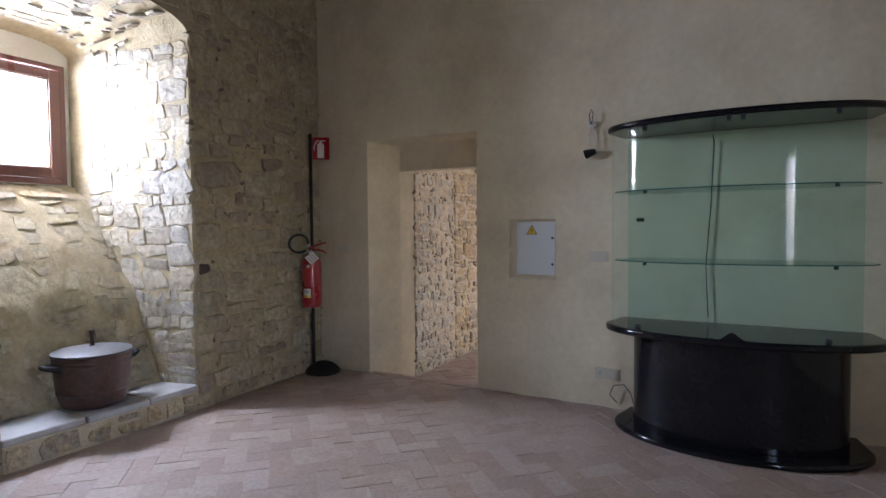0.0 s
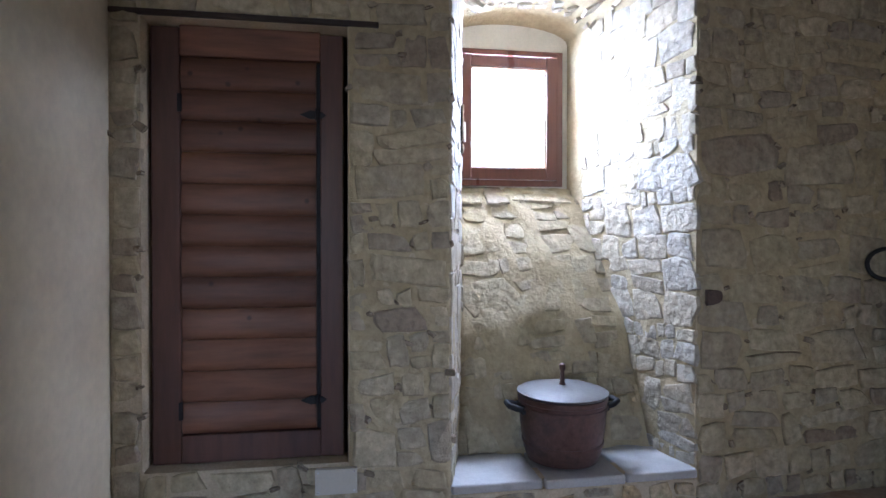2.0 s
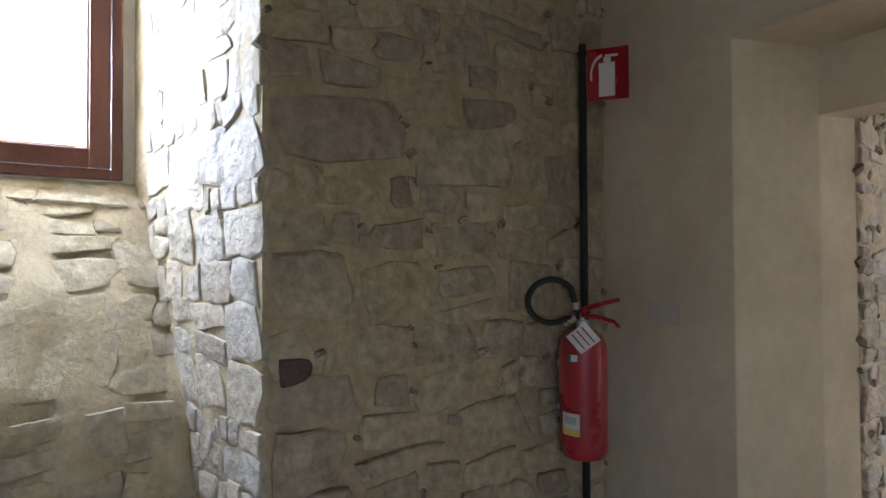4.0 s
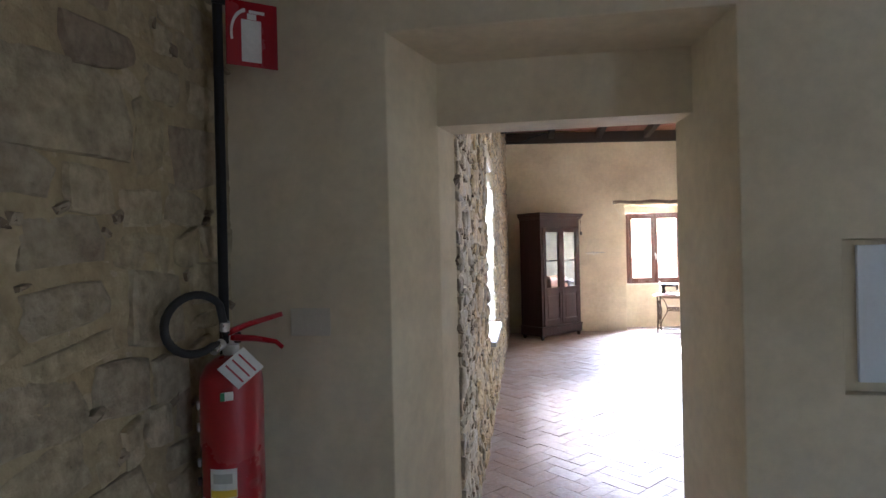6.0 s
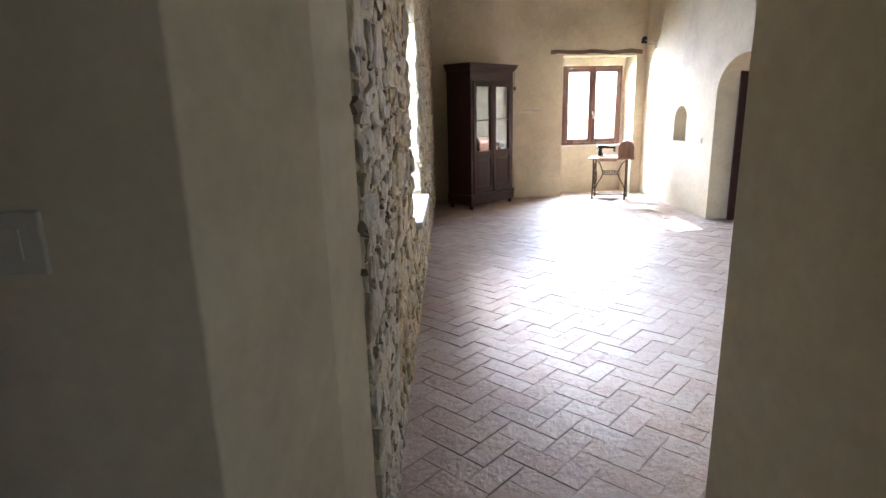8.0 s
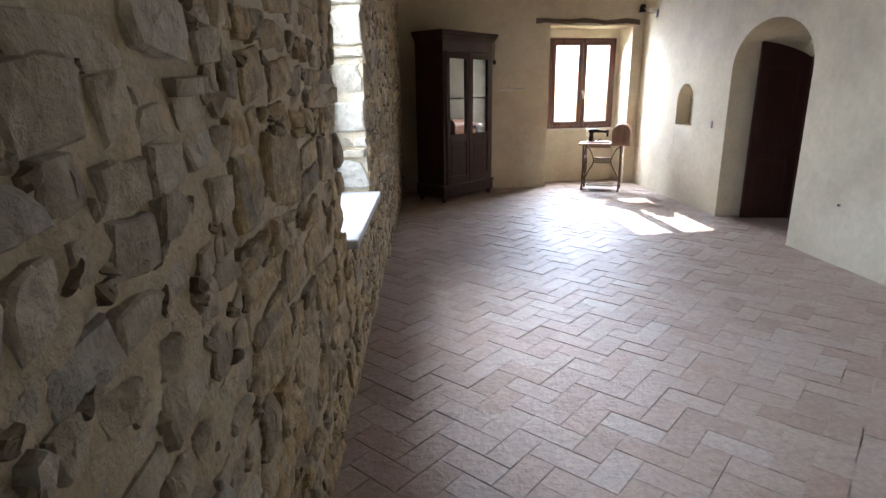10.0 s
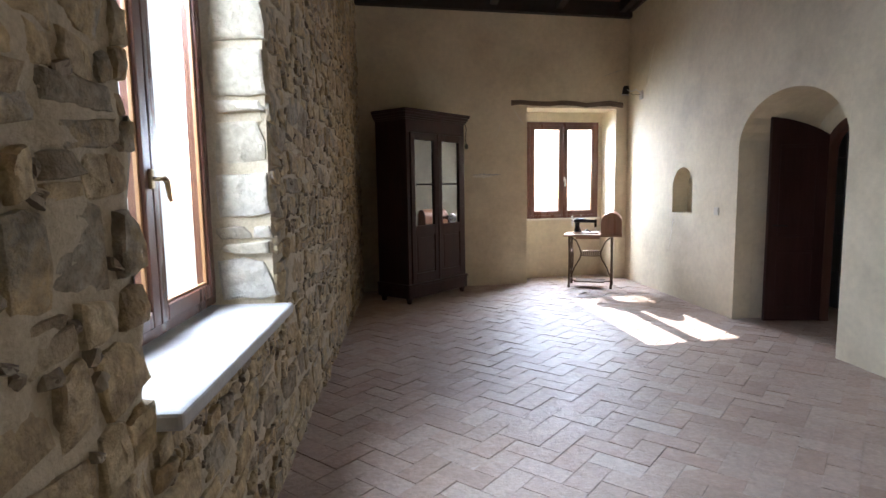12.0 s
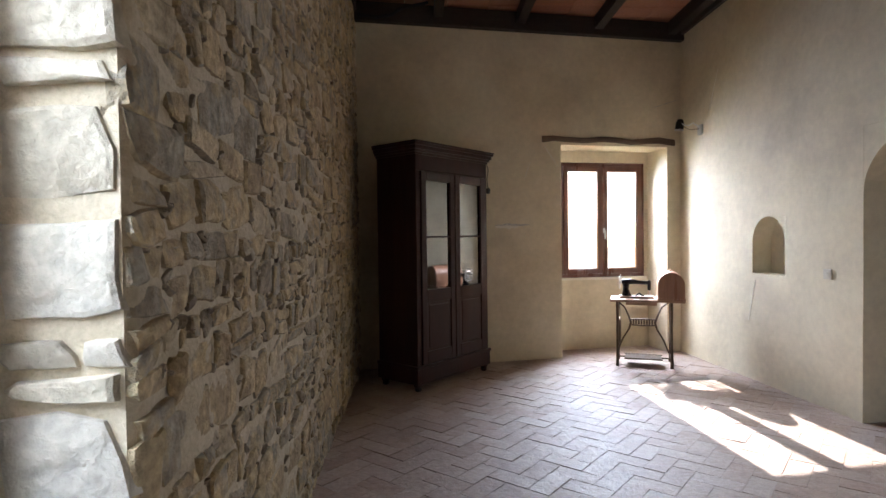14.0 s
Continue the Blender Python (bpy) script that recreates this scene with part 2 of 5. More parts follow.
    "bentwood": surface("bentwood_cover", [(0.24, 0.125, 0.08), (0.31, 0.175, 0.115)], 0.35, grain=26, stain=6, bump=0.15, bump_size=0.002, spread=0.25, stretch=(1, 1, 0.15)),
    "table_wood": surface("worn_table_wood", [(0.26, 0.15, 0.09), (0.38, 0.24, 0.15)], 0.45, grain=26, stain=5, bump=0.2, bump_size=0.002, spread=0.25, stretch=(0.12, 1, 1)),
    "grey_block": surface("grey_stone_block", [(0.13, 0.135, 0.15), (0.20, 0.205, 0.22)], 0.8, grain=50, stain=8, bump=0.5, by="object", spread=0.25),
    "earth": surface("dry_ground", [(0.16, 0.15, 0.08), (0.26, 0.22, 0.13), (0.12, 0.14, 0.06)], 0.95, grain=0.6, stain=0.02, bump=0.2, spread=0.3),
    "render_wall": surface("house_render", [(0.62, 0.57, 0.50), (0.78, 0.74, 0.68), (0.84, 0.81, 0.76)], 0.9, grain=7, stain=0.7, bump=0.6, bump_size=0.02, spread=0.25),
    "green_edge": surface("green_glass_edge", [(0.02, 0.10, 0.08), (0.04, 0.16, 0.13)], 0.15, grain=60, stain=5, bump=0.02, spread=0.1),
    "glass": clear_glass("window_glass", (0.97, 0.98, 0.98)),
    "green_glass": clear_glass("green_glass", (0.88, 0.965, 0.955)),
    "mirror": surface("old_mirror", [(0.115, 0.11, 0.105), (0.145, 0.14, 0.135)], 0.03, metal=1.0, grain=30, stain=3, bump=0.0, spread=0.04, rough_var=0.02),
}

# ---- building helpers ----


def part(name, bm, material, parent=None, label="", smooth=False):
    """Links a bmesh as one mesh object, under parent if given."""
    me = bpy.data.meshes.new(name)
    bmesh.ops.recalc_face_normals(bm, faces=bm.faces)
    bm.to_mesh(me)
    bm.free()
    me.materials.append(M[material])
    if smooth:
        me.shade_smooth()
        me.set_sharp_from_angle(angle=radians(40))
    ob = new(name, me)
    if parent:
        ob.parent = parent
    if label:
        ob["label"] = label
    return ob


def thing(name, label, category, m=None, group="", kind=""):
    ob = new(name)
    ob.empty_display_size = 0.1
    if m is not None:
        ob.matrix_world = m
    return tagged(ob, label, category, group, kind)


def box(bm, x0, x1, y0, y1, z0, z1, bevel=0.0, m=None):
    vs = [bm.verts.new((x, y, z)) for x in (x0, x1) for y in (y0, y1) for z in (z0, z1)]
    fs = [bm.faces.new([vs[i] for i in f]) for f in ((0, 1, 3, 2), (4, 6, 7, 5), (0, 4, 5, 1), (2, 3, 7, 6), (0, 2, 6, 4), (1, 5, 7, 3))]
    if bevel:
        edges = list({e for f in fs for e in f.edges})
        out = bmesh.ops.bevel(bm, geom=edges, offset=bevel, segments=2, profile=0.5, affect="EDGES")
        vs = list({v for f in out["faces"] for v in f.verts} | {v for v in vs if v.is_valid})
    if m is not None:
        bmesh.ops.transform(bm, matrix=m, verts=[v for v in vs if v.is_valid])
    return bm


def boxed(name, dims, material, parent, bevel=0.0, label="", m=None):
    return part(name, box(bmesh.new(), *dims, bevel=bevel, m=m), material, parent, label)


def lathe(bm, profile, n=32, at=(0, 0, 0), sx=1.0, sy=1.0):
    """Turns (radius, height) pairs about z."""
    rings = []
    for r, z in profile:
        rings.append([bm.verts.new((at[0] + sx * r * math.cos(2 * math.pi * k / n), at[1] + sy * r * math.sin(2 * math.pi * k / n), at[2] + z)) for k in range(n)])
    for a, b in zip(rings, rings[1:]):
        for k in range(n):
            bm.faces.new((a[k], a[(k + 1) % n], b[(k + 1) % n], b[k]))
    bm.faces.new(rings[0][::-1])
    bm.faces.new(rings[-1])
    return bm


def tube(bm, pts, r, n=8):
    """A round bar along points; r a number or one radius for each point."""
    pts = [Vector(p) for p in pts]
    rings = []
    for i, p in enumerate(pts):
        d = (pts[min(i + 1, len(pts) - 1)] - pts[max(i - 1, 0)]).normalized()
        a = d.orthogonal() if i == 0 else prev - d * prev.dot(d)
        a.normalize()
        prev = a
        c = d.cross(a)
        rad = r if isinstance(r, (int, float)) else r[i]
        rings.append([bm.verts.new(p + rad * (a * math.cos(2 * math.pi * k / n) + c * math.sin(2 * math.pi * k / n))) for k in range(n)])
    for a, b in zip(rings, rings[1:]):
        for k in range(n):
            bm.faces.new((a[k], a[(k + 1) % n], b[(k + 1) % n], b[k]))
    bm.faces.new(rings[0][::-1])
    bm.faces.new(rings[-1])
    return bm


def prism(bm, outline, d0, d1, axis="y", m=None):
    """Extrudes a 2D outline from d0 to d1 along an axis (outline in the other two axes, in order)."""
    def at(p, d):
        return {"x": (d, p[0], p[1]), "y": (p[0], d, p[1]), "z": (p[0], p[1], d)}[axis]
    a = [bm.verts.new(at(p, d0)) for p in outline]
    b = [bm.verts.new(at(p, d1)) for p in outline]
    bm.faces.new(a[::-1])
    bm.faces.new(b)
    k = len(a)
    for i in range(k):
        bm.faces.new((a[i], a[(i + 1) % k], b[(i + 1) % k], b[i]))
    if m is not None:
        bmesh.ops.transform(bm, matrix=m, verts=a + b)
    return bm


def arc(cx, cz, rx, rz, a0, a1, n):
    return [(cx + rx * math.cos(radians(a0 + (a1 - a0) * k / n)), cz + rz * math.sin(radians(a0 + (a1 - a0) * k / n))) for k in range(n + 1)]


def wall_mesh(u_cuts, z_cuts, d0, d1, holes, arches=()):
    """A wall along u, from depth d0 to d1, with rectangular holes (u0, u1, z0, z1) and arched heads (u0, u1, spring, rise) over them."""
    us = sorted({*u_cuts, *(h[0] for h in holes), *(h[1] for h in holes)})
    zs = sorted({*z_cuts, *(h[2] for h in holes), *(h[3] for h in holes)})

    def solid(i, j):
        if not (0 <= i < len(us) - 1 and 0 <= j < len(zs) - 1):
            return False
        u, z = (us[i] + us[i + 1]) / 2, (zs[j] + zs[j + 1]) / 2
        return not any(h[0] < u < h[1] and h[2] < z < h[3] for h in holes)
    bm = bmesh.new()
    seen = {}

    def v(u, d, z):
        key = (round(u, 4), round(d, 4), round(z, 4))
        if key not in seen:
            seen[key] = bm.verts.new((u, d, z))
        return seen[key]
    for i in range(len(us) - 1):
        for j in range(len(zs) - 1):
            if not solid(i, j):
                continue
            a, b, c, d = us[i], us[i + 1], zs[j], zs[j + 1]
            for q in (d0, d1):
                bm.faces.new((v(a, q, c), v(b, q, c), v(b, q, d), v(a, q, d)))
            if not solid(i - 1, j):
                bm.faces.new((v(a, d0, c), v(a, d1, c), v(a, d1, d), v(a, d0, d)))
            if not solid(i + 1, j):
                bm.faces.new((v(b, d0, c), v(b, d1, c), v(b, d1, d), v(b, d0, d)))
            if not solid(i, j - 1):
                bm.faces.new((v(a, d0, c), v(b, d0, c), v(b, d1, c), v(a, d1, c)))
            if not solid(i, j + 1):
                bm.faces.new((v(a, d0, d), v(b, d0, d), v(b, d1, d), v(a, d1, d)))
    for u0, u1, spring, rise in arches:
        half = (u1 - u0) / 2
        pts = arc((u0 + u1) / 2, spring, half, rise, 180, 0, 20)
        for (a, za), (b, zb) in zip(pts, pts[1:]):
            top = spring + rise + 0.001
            for q in (d0, d1):
                bm.faces.new([bm.verts.new(p) for p in ((a, q, za), (b, q, zb), (b, q, top), (a, q, top))])
            bm.faces.new([bm.verts.new(p) for p in ((a, d0, za), (b, d0, zb), (b, d1, zb), (a, d1, za))])
    return bm


def soften(ob, width=0.014):
    bev = ob.modifiers.new("worn_edges", "BEVEL")
    bev.width, bev.segments, bev.limit_method, bev.angle_limit = width, 3, "ANGLE", radians(50)
    bev.harden_normals = True
    return ob


def soften_where(ob, test, width):
    """Rounds only those arrises whose two ends pass the test."""
    w = ob.data.attributes.new("bevel_weight_edge", "FLOAT", "EDGE")
    for e in ob.data.edges:
        w.data[e.index].value = 1.0 if all(test(ob.data.vertices[i].co) for i in e.vertices) else 0.0
    bev = ob.modifiers.new("worn_edges", "BEVEL")
    bev.width, bev.segments, bev.limit_method = width, 3, "WEIGHT"
    return ob


def along(x0, y0, x1, y1):
    """A frame with u along the wall's face, d into the wall (to the left of u), z up."""
    d = Vector((x1 - x0, y1 - y0, 0)).normalized()
    return Matrix(((d.x, -d.y, 0, x0), (d.y, d.x, 0, y0), (0, 0, 1, 0), (0, 0, 0, 1)))


# ---- stone pieces ----
rng = random.Random(11)


FLAT = 0.15


def stone_shape(k):
    """A split-faced stone about 1 x 1 across: uneven outline, a face of a few cleft planes. (vertices, faces)"""
    r = random.Random(100 + k)
    corners = [(sx * (0.5 - abs(r.gauss(0, 0.08))), sy * (0.5 - abs(r.gauss(0, 0.09)))) for sx, sy in ((-1, -1), (1, -1), (1, 1), (-1, 1))]
    steps = [(0.04, 0.45), (0.06, 0.38, 0.72), (0.05, 0.5), (0.08, 0.4, 0.7)]
    r.shuffle(steps)
    outline = []
    cut = r.randrange(8)
    for e, ((x0, y0), (x1, y1)) in enumerate(zip(corners, corners[1:] + corners[:1])):
        for q, t in enumerate(steps[e]):
            wob = r.uniform(-0.06, 0.05) if q else 0
            f = 0.8 if (e == cut and q == 0) else 1.0
            dx, dy = x1 - x0, y1 - y0
            outline.append(((x0 + dx * t + dy * wob) * f, (y0 + dy * t - dx * wob) * f))
    n = len(outline)
    planes = [(r.uniform(0.75, 1.15), r.gauss(0, 0.55), r.gauss(0, 0.55)) for q in range(3)]
    verts, faces = [], []
    for inset, drop in ((1.03, None), (0.95, 0.22), (0.84, 0.03), (0.46, 0.0)):
        for x, y in outline:
            x, y = x * inset, y * inset
            if drop is None:
                verts.append((x, y, -0.9))
                continue
            if inset < 0.7:
                x, y = x * r.uniform(0.7, 1.3), y * r.uniform(0.7, 1.3)
            h = min(p + a * x + b * y for p, a, b in planes) - drop + r.uniform(-0.10, 0.10)
            verts.append((x, y, max(h, -0.2)))
    verts.append((r.uniform(-0.15, 0.15), r.uniform(-0.15, 0.15), min(p for p, a, b in planes) + r.uniform(-0.05, 0.1)))
    for ring in range(3):
        for i in range(n):
            p, q = ring * n + i, ring * n + (i + 1) % n
            faces.append((p, q, q + n, p + n))
    for i in range(n):
        faces.append((3 * n + i, 3 * n + (i + 1) % n, 4 * n))
    return verts, faces


SHAPES = [stone_shape(k) for k in range(36)]
STONE_MESHES = {}


def stone_mesh(k, material):
    if (k, material) not in STONE_MESHES:
        me = bpy.data.meshes.new("stone")
        me.from_pydata([(x, y, z * FLAT) for x, y, z in SHAPES[k][0]], [], SHAPES[k][1])
        me.shade_smooth()
        me.set_sharp_from_angle(angle=radians(20))
        me.materials.append(M[material])
        STONE_MESHES[k, material] = me
    return STONE_MESHES[k, material]


def mortar_bed(parent, u0, u1, z0, z1, place, base, amp, material="mortar", hole=None, step=0.03, seed=1):
    """Trowelled mortar over a wall's face, rising and sinking between the stones."""
    nu, nz = max(2, round((u1 - u0) / step)), max(2, round((z1 - z0) / step))
    verts, faces = [], []
    m = place(0, 0)
    fixed = m.to_3x3()
    for j in range(nz + 1):
        for i in range(nu + 1):
            u, z = u0 + (u1 - u0) * i / nu, z0 + (z1 - z0) * j / nz
            edge = i in (0, nu) or j in (0, nz)
            p = Vector((u * 6, z * 7.5, seed))
            h = -0.004 if edge else base + amp * (noise.noise(p) + 0.6 * noise.noise(p * 2.7) + 0.4 * noise.noise(p * 6.1))
            verts.append(place(u, z).translation + fixed @ Vector((0, 0, h)))
    for j in range(nz):
        for i in range(nu):
            u, z = u0 + (u1 - u0) * (i + 0.5) / nu, z0 + (z1 - z0) * (j + 0.5) / nz
            if hole and hole(u, z):
                continue
            q = j * (nu + 1) + i
            faces.append((q, q + 1, q + nu + 2, q + nu + 1))
    me = bpy.data.meshes.new("mortar_bed")
    me.from_pydata(verts, [], faces)
    me.shade_smooth()
    me.materials.append(M[material])
    ob = new("mortar_bed", me)
    ob.parent = parent
    ob.matrix_parent_inverse = parent.matrix_world.inverted()
    return ob


def courses(u0, u1, z0, z1, low, high, wide, seed, skip=None):
    """Rubble laid in uneven courses: centre, size and turn of each stone."""
    r = random.Random(seed)
    out, z = [], z0
    while z < z1 - 0.02:
        h = min(r.uniform(low, high), z1 - z)
        if z1 - z - h < low * 0.6:
            h = z1 - z
        u = u0
        while u < u1 - 0.01:
            w = min(h * r.choice((r.uniform(0.55, 1.1), r.uniform(0.9, wide), r.uniform(1.2, wide))), u1 - u)
            if u1 - u - w < low * 0.7:
                w = u1 - u
            if h > low * 1.7 and r.random() < 0.35:
                f = r.uniform(0.35, 0.65)
                cells = ((z, h * f), (z + h * f, h * (1 - f)))
            else:
                cells = ((z, h),)
            for zc, hc in cells:
                cu = u + w / 2
                cz = zc + hc / 2 + r.uniform(-0.012, 0.012) + 0.07 * noise.noise(Vector((cu * 0.9, zc * 0.7, seed))) * (z0 + 0.15 < zc < z1 - 0.3)
                if not (skip and skip(cu, cz, w, hc)):
                    out.append((cu, cz, w * r.uniform(0.86, 1.02), hc * r.uniform(0.80, 1.04), r.uniform(-9, 9), r.randrange(36), r.uniform(0.55, 1.35)))
            u += w
        z += h
    return out


def chips(stones, seed, share=0.7):
    """Small shards pinned into the joints at the corners of larger stones."""
    r = random.Random(seed)
    out = []
    for u, z, w, h, turn, k, proud in stones:
        if r.random() < share:
            out.append((u + r.choice((-0.5, 0.5)) * w, z + r.uniform(-0.5, 0.5) * h, r.uniform(0.03, 0.075), r.uniform(0.018, 0.05), r.uniform(-40, 40), r.randrange(36), r.uniform(0.9, 1.3)))
    return out


def lay_stones(parent, stones, place, depth, near=None, limit=300, material="stone", rest="stone_rest", soft=0.0):
    """Stones as pieces of parent; past the limit they are joined. place(u, z) gives a face's frame (x along, y up, z out)."""
    if near:
        stones = sorted(stones, key=lambda s: abs(s[0] - near[0]) + abs(s[1] - near[1]))
    verts, faces = [], []
    for i, (u, z, w, h, turn, k, proud) in enumerate(stones):
        w, h = w * (1 + soft), h * (1 + soft)
        m = place(u, z) @ pose(0, 0, 0, 0, 0, turn) @ Matrix.Diagonal((w, h, depth * proud, 1))
        if i < limit:
            ob = new("stone", stone_mesh(k, material))
            ob.parent = parent
            ob.matrix_parent_inverse = parent.matrix_world.inverted()
            ob.matrix_world = m @ Matrix.Diagonal((1, 1, 1 / FLAT, 1))
        else:
            base = len(verts)
            vs, fs = SHAPES[k]
            verts += [m @ Vector(p) for p in vs]
            faces += [tuple(base + q for q in f) for f in fs]
    if verts:
        me = bpy.data.meshes.new("stones")
        me.from_pydata(verts, [], faces)
        me.shade_smooth()
        me.set_sharp_from_angle(angle=radians(24))
        me.materials.append(M[rest])
        ob = new("stones", me)
        ob.parent = parent
        ob.matrix_parent_inverse = parent.matrix_world.inverted()
        tagged(ob, "smaller rubble stones bedded in the mortar", "", "", "stuff")


def herringbone(parent, inside, turn, z, near, limit=300, w=0.14):
    """Terracotta tiles, two to one, laid in herringbone."""
    c, s = math.cos(radians(turn)), math.sin(radians(turn))
    r = random.Random(5)
    cells = []
    for i in range(-140, 140):
        for j in range(-140, 140):
            k = (i - j) % 4
            if k not in (0, 3):
                continue
            a, b = (i + 1, j + 0.5) if k == 0 else (i + 0.5, j + 1)
            x, y = w * (a * c - b * s), w * (a * s + b * c)
            if inside(x, y):
                cells.append((x, y, turn + (0 if k == 0 else 90)))
    cells.sort(key=lambda q: (q[0] - near[0]) ** 2 + (q[1] - near[1]) ** 2)
    bm = bmesh.new()
    box(bm, -w + 0.0009, w - 0.0009, -w / 2 + 0.0009, w / 2 - 0.0009, -0.02, 0, bevel=0)
    bmesh.ops.bevel(bm, geom=[e for e in bm.edges if all(v.co.z > -0.01 for v in e.verts)], offset=0.0015, segments=2, affect="EDGES")
    me = bpy.data.meshes.new("tile")
    bm.to_mesh(me)
    bm.free()
    me.shade_smooth()
    me.set_sharp_from_angle(angle=radians(50))
    me.materials.append(M["tile"])
    proto = ([v.co.copy() for v in me.vertices], [tuple(p.vertices) for p in me.polygons])
    verts, faces = [], []
    for i, (x, y, a) in enumerate(cells):
        m = pose(x, y, z + r.uniform(-0.0015, 0.0025), r.gauss(0, 0.62), r.gauss(0, 0.48), a + r.uniform(-0.5, 0.5))
        if i < limit:
            ob = new("tile", me)
            ob.parent = parent
            ob.matrix_world = m
        else:
            base = len(verts)
            verts += [m @ p for p in proto[0]]
            faces += [tuple(base + q for q in f) for f in proto[1]]
    rest = bpy.data.meshes.new("tiles")
    rest.from_pydata(verts, [], faces)
    rest.shade_smooth()
    rest.set_sharp_from_angle(angle=radians(50))
    rest.materials.append(M["tile_rest"])
    ob = new("tiles", rest)
    ob.parent = parent
    tagged(ob, "terracotta floor tiles in herringbone", "", "", "stuff")


# ---- the shell of the two rooms ----
TOP = 4.3
F2 = -0.17


def structure(ob, label, category="wall"):
    return tagged(ob, label, category, "", "structure")


# floors
floor_1 = structure(part("floor_room_1", box(bmesh.new(), -0.2, 7.0, -8.0, 0.06, -0.35, -0.0035), "grout"), "terracotta herringbone floor of the small room", "floor")
floor_2 = structure(part("floor_room_2", box(bmesh.new(), 0.2, 7.6, 0.06, 10.6, -0.5, F2 - 0.0035), "grout"), "worn terracotta herringbone floor of the large room", "floor")
step = structure(part("trim_step", box(bmesh.new(), 0.50, 1.83, -0.02, 0.07, -0.3, 0.004, bevel=0.008), "tile_rest"), "terracotta step edge in the doorway", "step")

# wall between the rooms: u along x, depth towards +y
PANEL = (2.105, 2.53, 1.035, 1.555)
wall_door = structure(part("wall_doorway", wall_mesh((-0.3, 7.0), (-0.4, TOP), 0, 0.40, [(0.556, 1.788, -0.39, 2.37), PANEL]), "plaster"), "cream lime-plastered wall with a deep doorway")
for v in wall_door.data.vertices:
    if v.co.y > 0.39 and abs(v.co.x - 0.556) < 0.001:
        v.co.x = 0.686
    elif v.co.y > 0.39 and abs(v.co.x - 1.788) < 0.001:
        v.co.x = 1.755
soften_where(wall_door, lambda p: p.y < 0.01, 0.022)
filler = bmesh.new()
box(filler, PANEL[0] + 0.002, PANEL[1] - 0.002, 0.062, 0.356, PANEL[2] + 0.002, PANEL[3] - 0.002)
structure(part("wall_recess", filler, "plaster"), "plastered back of the recess behind the fuse panel")
wall_door_3 = structure(part("wall_doorway_inner", wall_mesh((-0.3, 7.0), (-0.5, TOP), 0.40, 0.60, [(0.686, 1.755, -0.49, 2.095)]), "plaster"), "cream lime-plastered inner door lintel and jambs")
for v in wall_door_3.data.vertices:
    if v.co.y > 0.59 and abs(v.co.x - 0.686) < 0.001:
        v.co.x = 0.734
    elif v.co.y > 0.59 and abs(v.co.x - 1.755) < 0.001:
        v.co.x = 1.737
soften_where(wall_door_3, lambda p: p.y > 0.59, 0.018)

# room 1: stone wall with the window niche, u along -y from the corner
ROOM1 = Matrix(((0, -1, 0, 0), (-1, 0, 0, 0), (0, 0, 1, 0), (0, 0, 0, 1)))
N0, N1, SPRING, RISE, PLAT = 1.64, 3.02, 3.07, 0.19, 0.215
LEAN = 0.05
WD = (3.545, 4.515, 0.36, 2.545)
stone_1 = part("wall_stone_room_1", wall_mesh((-0.1, 4.66), (-0.3, TOP), 0, 0.14, [(N0, N1, PLAT - 0.001, SPRING + RISE), WD], [(N0, N1, SPRING, RISE)]), "mortar")
stone_1.data.transform(ROOM1)
for v in stone_1.data.vertices:
    if v.co.y > -N0 + 0.01:
        v.co.x -= LEAN * (N0 + v.co.y)
structure(stone_1, "rubble stone wall with mortar joints and a window niche")
outer_1 = part("wall_outer_room_1", wall_mesh((-0.3, 4.9), (-0.6, TOP), 1.24, 1.5, [(1.965, 2.795, 1.895, 2.895)]), "plaster_white")
outer_1.data.transform(ROOM1)
structure(outer_1, "pale plastered outer wall round the small window")


def niche_frame(s, back):
    """Niche section at s from 0 (room face) to 1 (window)."""
    return (N0 + 0.27 * s, N1 - 0.17 * min(1, s * 2), SPRING - 0.10 * s, RISE - 0.06 * s)


def niche_points(s, n=14):
    a, b, spring, rise = niche_frame(s, True)
    return arc((a + b) / 2, spring, (b - a) / 2, rise, 0, 180, n)


def rough(p, amount, size):
    return amount * noise.noise(Vector(p) * size)


vault = bmesh.new()
rows = []
for k in range(15):
    s = k / 14
    pts = niche_points(s)
    a, b = pts[-1][0], pts[0][0]
    profile = [(b, PLAT - 0.05 + (pts[0][1] - PLAT + 0.05) * q / 10) for q in range(10)] + pts + [(a, pts[-1][1] - (pts[-1][1] - PLAT + 0.05) * q / 10) for q in range(1, 11)]
    row = []
    for u, z in profile:
        x = -1.24 * s
        row.append(vault.verts.new((x, -u + rough((x, u, z), 0.02, 5) * (0 < k < 14), z + rough((u, z, x), 0.02, 5) * (0 < k < 14))))
    rows.append(row)
for r0, r1 in zip(rows, rows[1:]):
    for q in range(len(r0) - 1):
        vault.faces.new((r0[q], r0[q + 1], r1[q + 1], r1[q]))
niche_shell = structure(part("wall_niche", vault, "washed_mortar", smooth=True), "rough vaulted niche lined with stone and mortar")

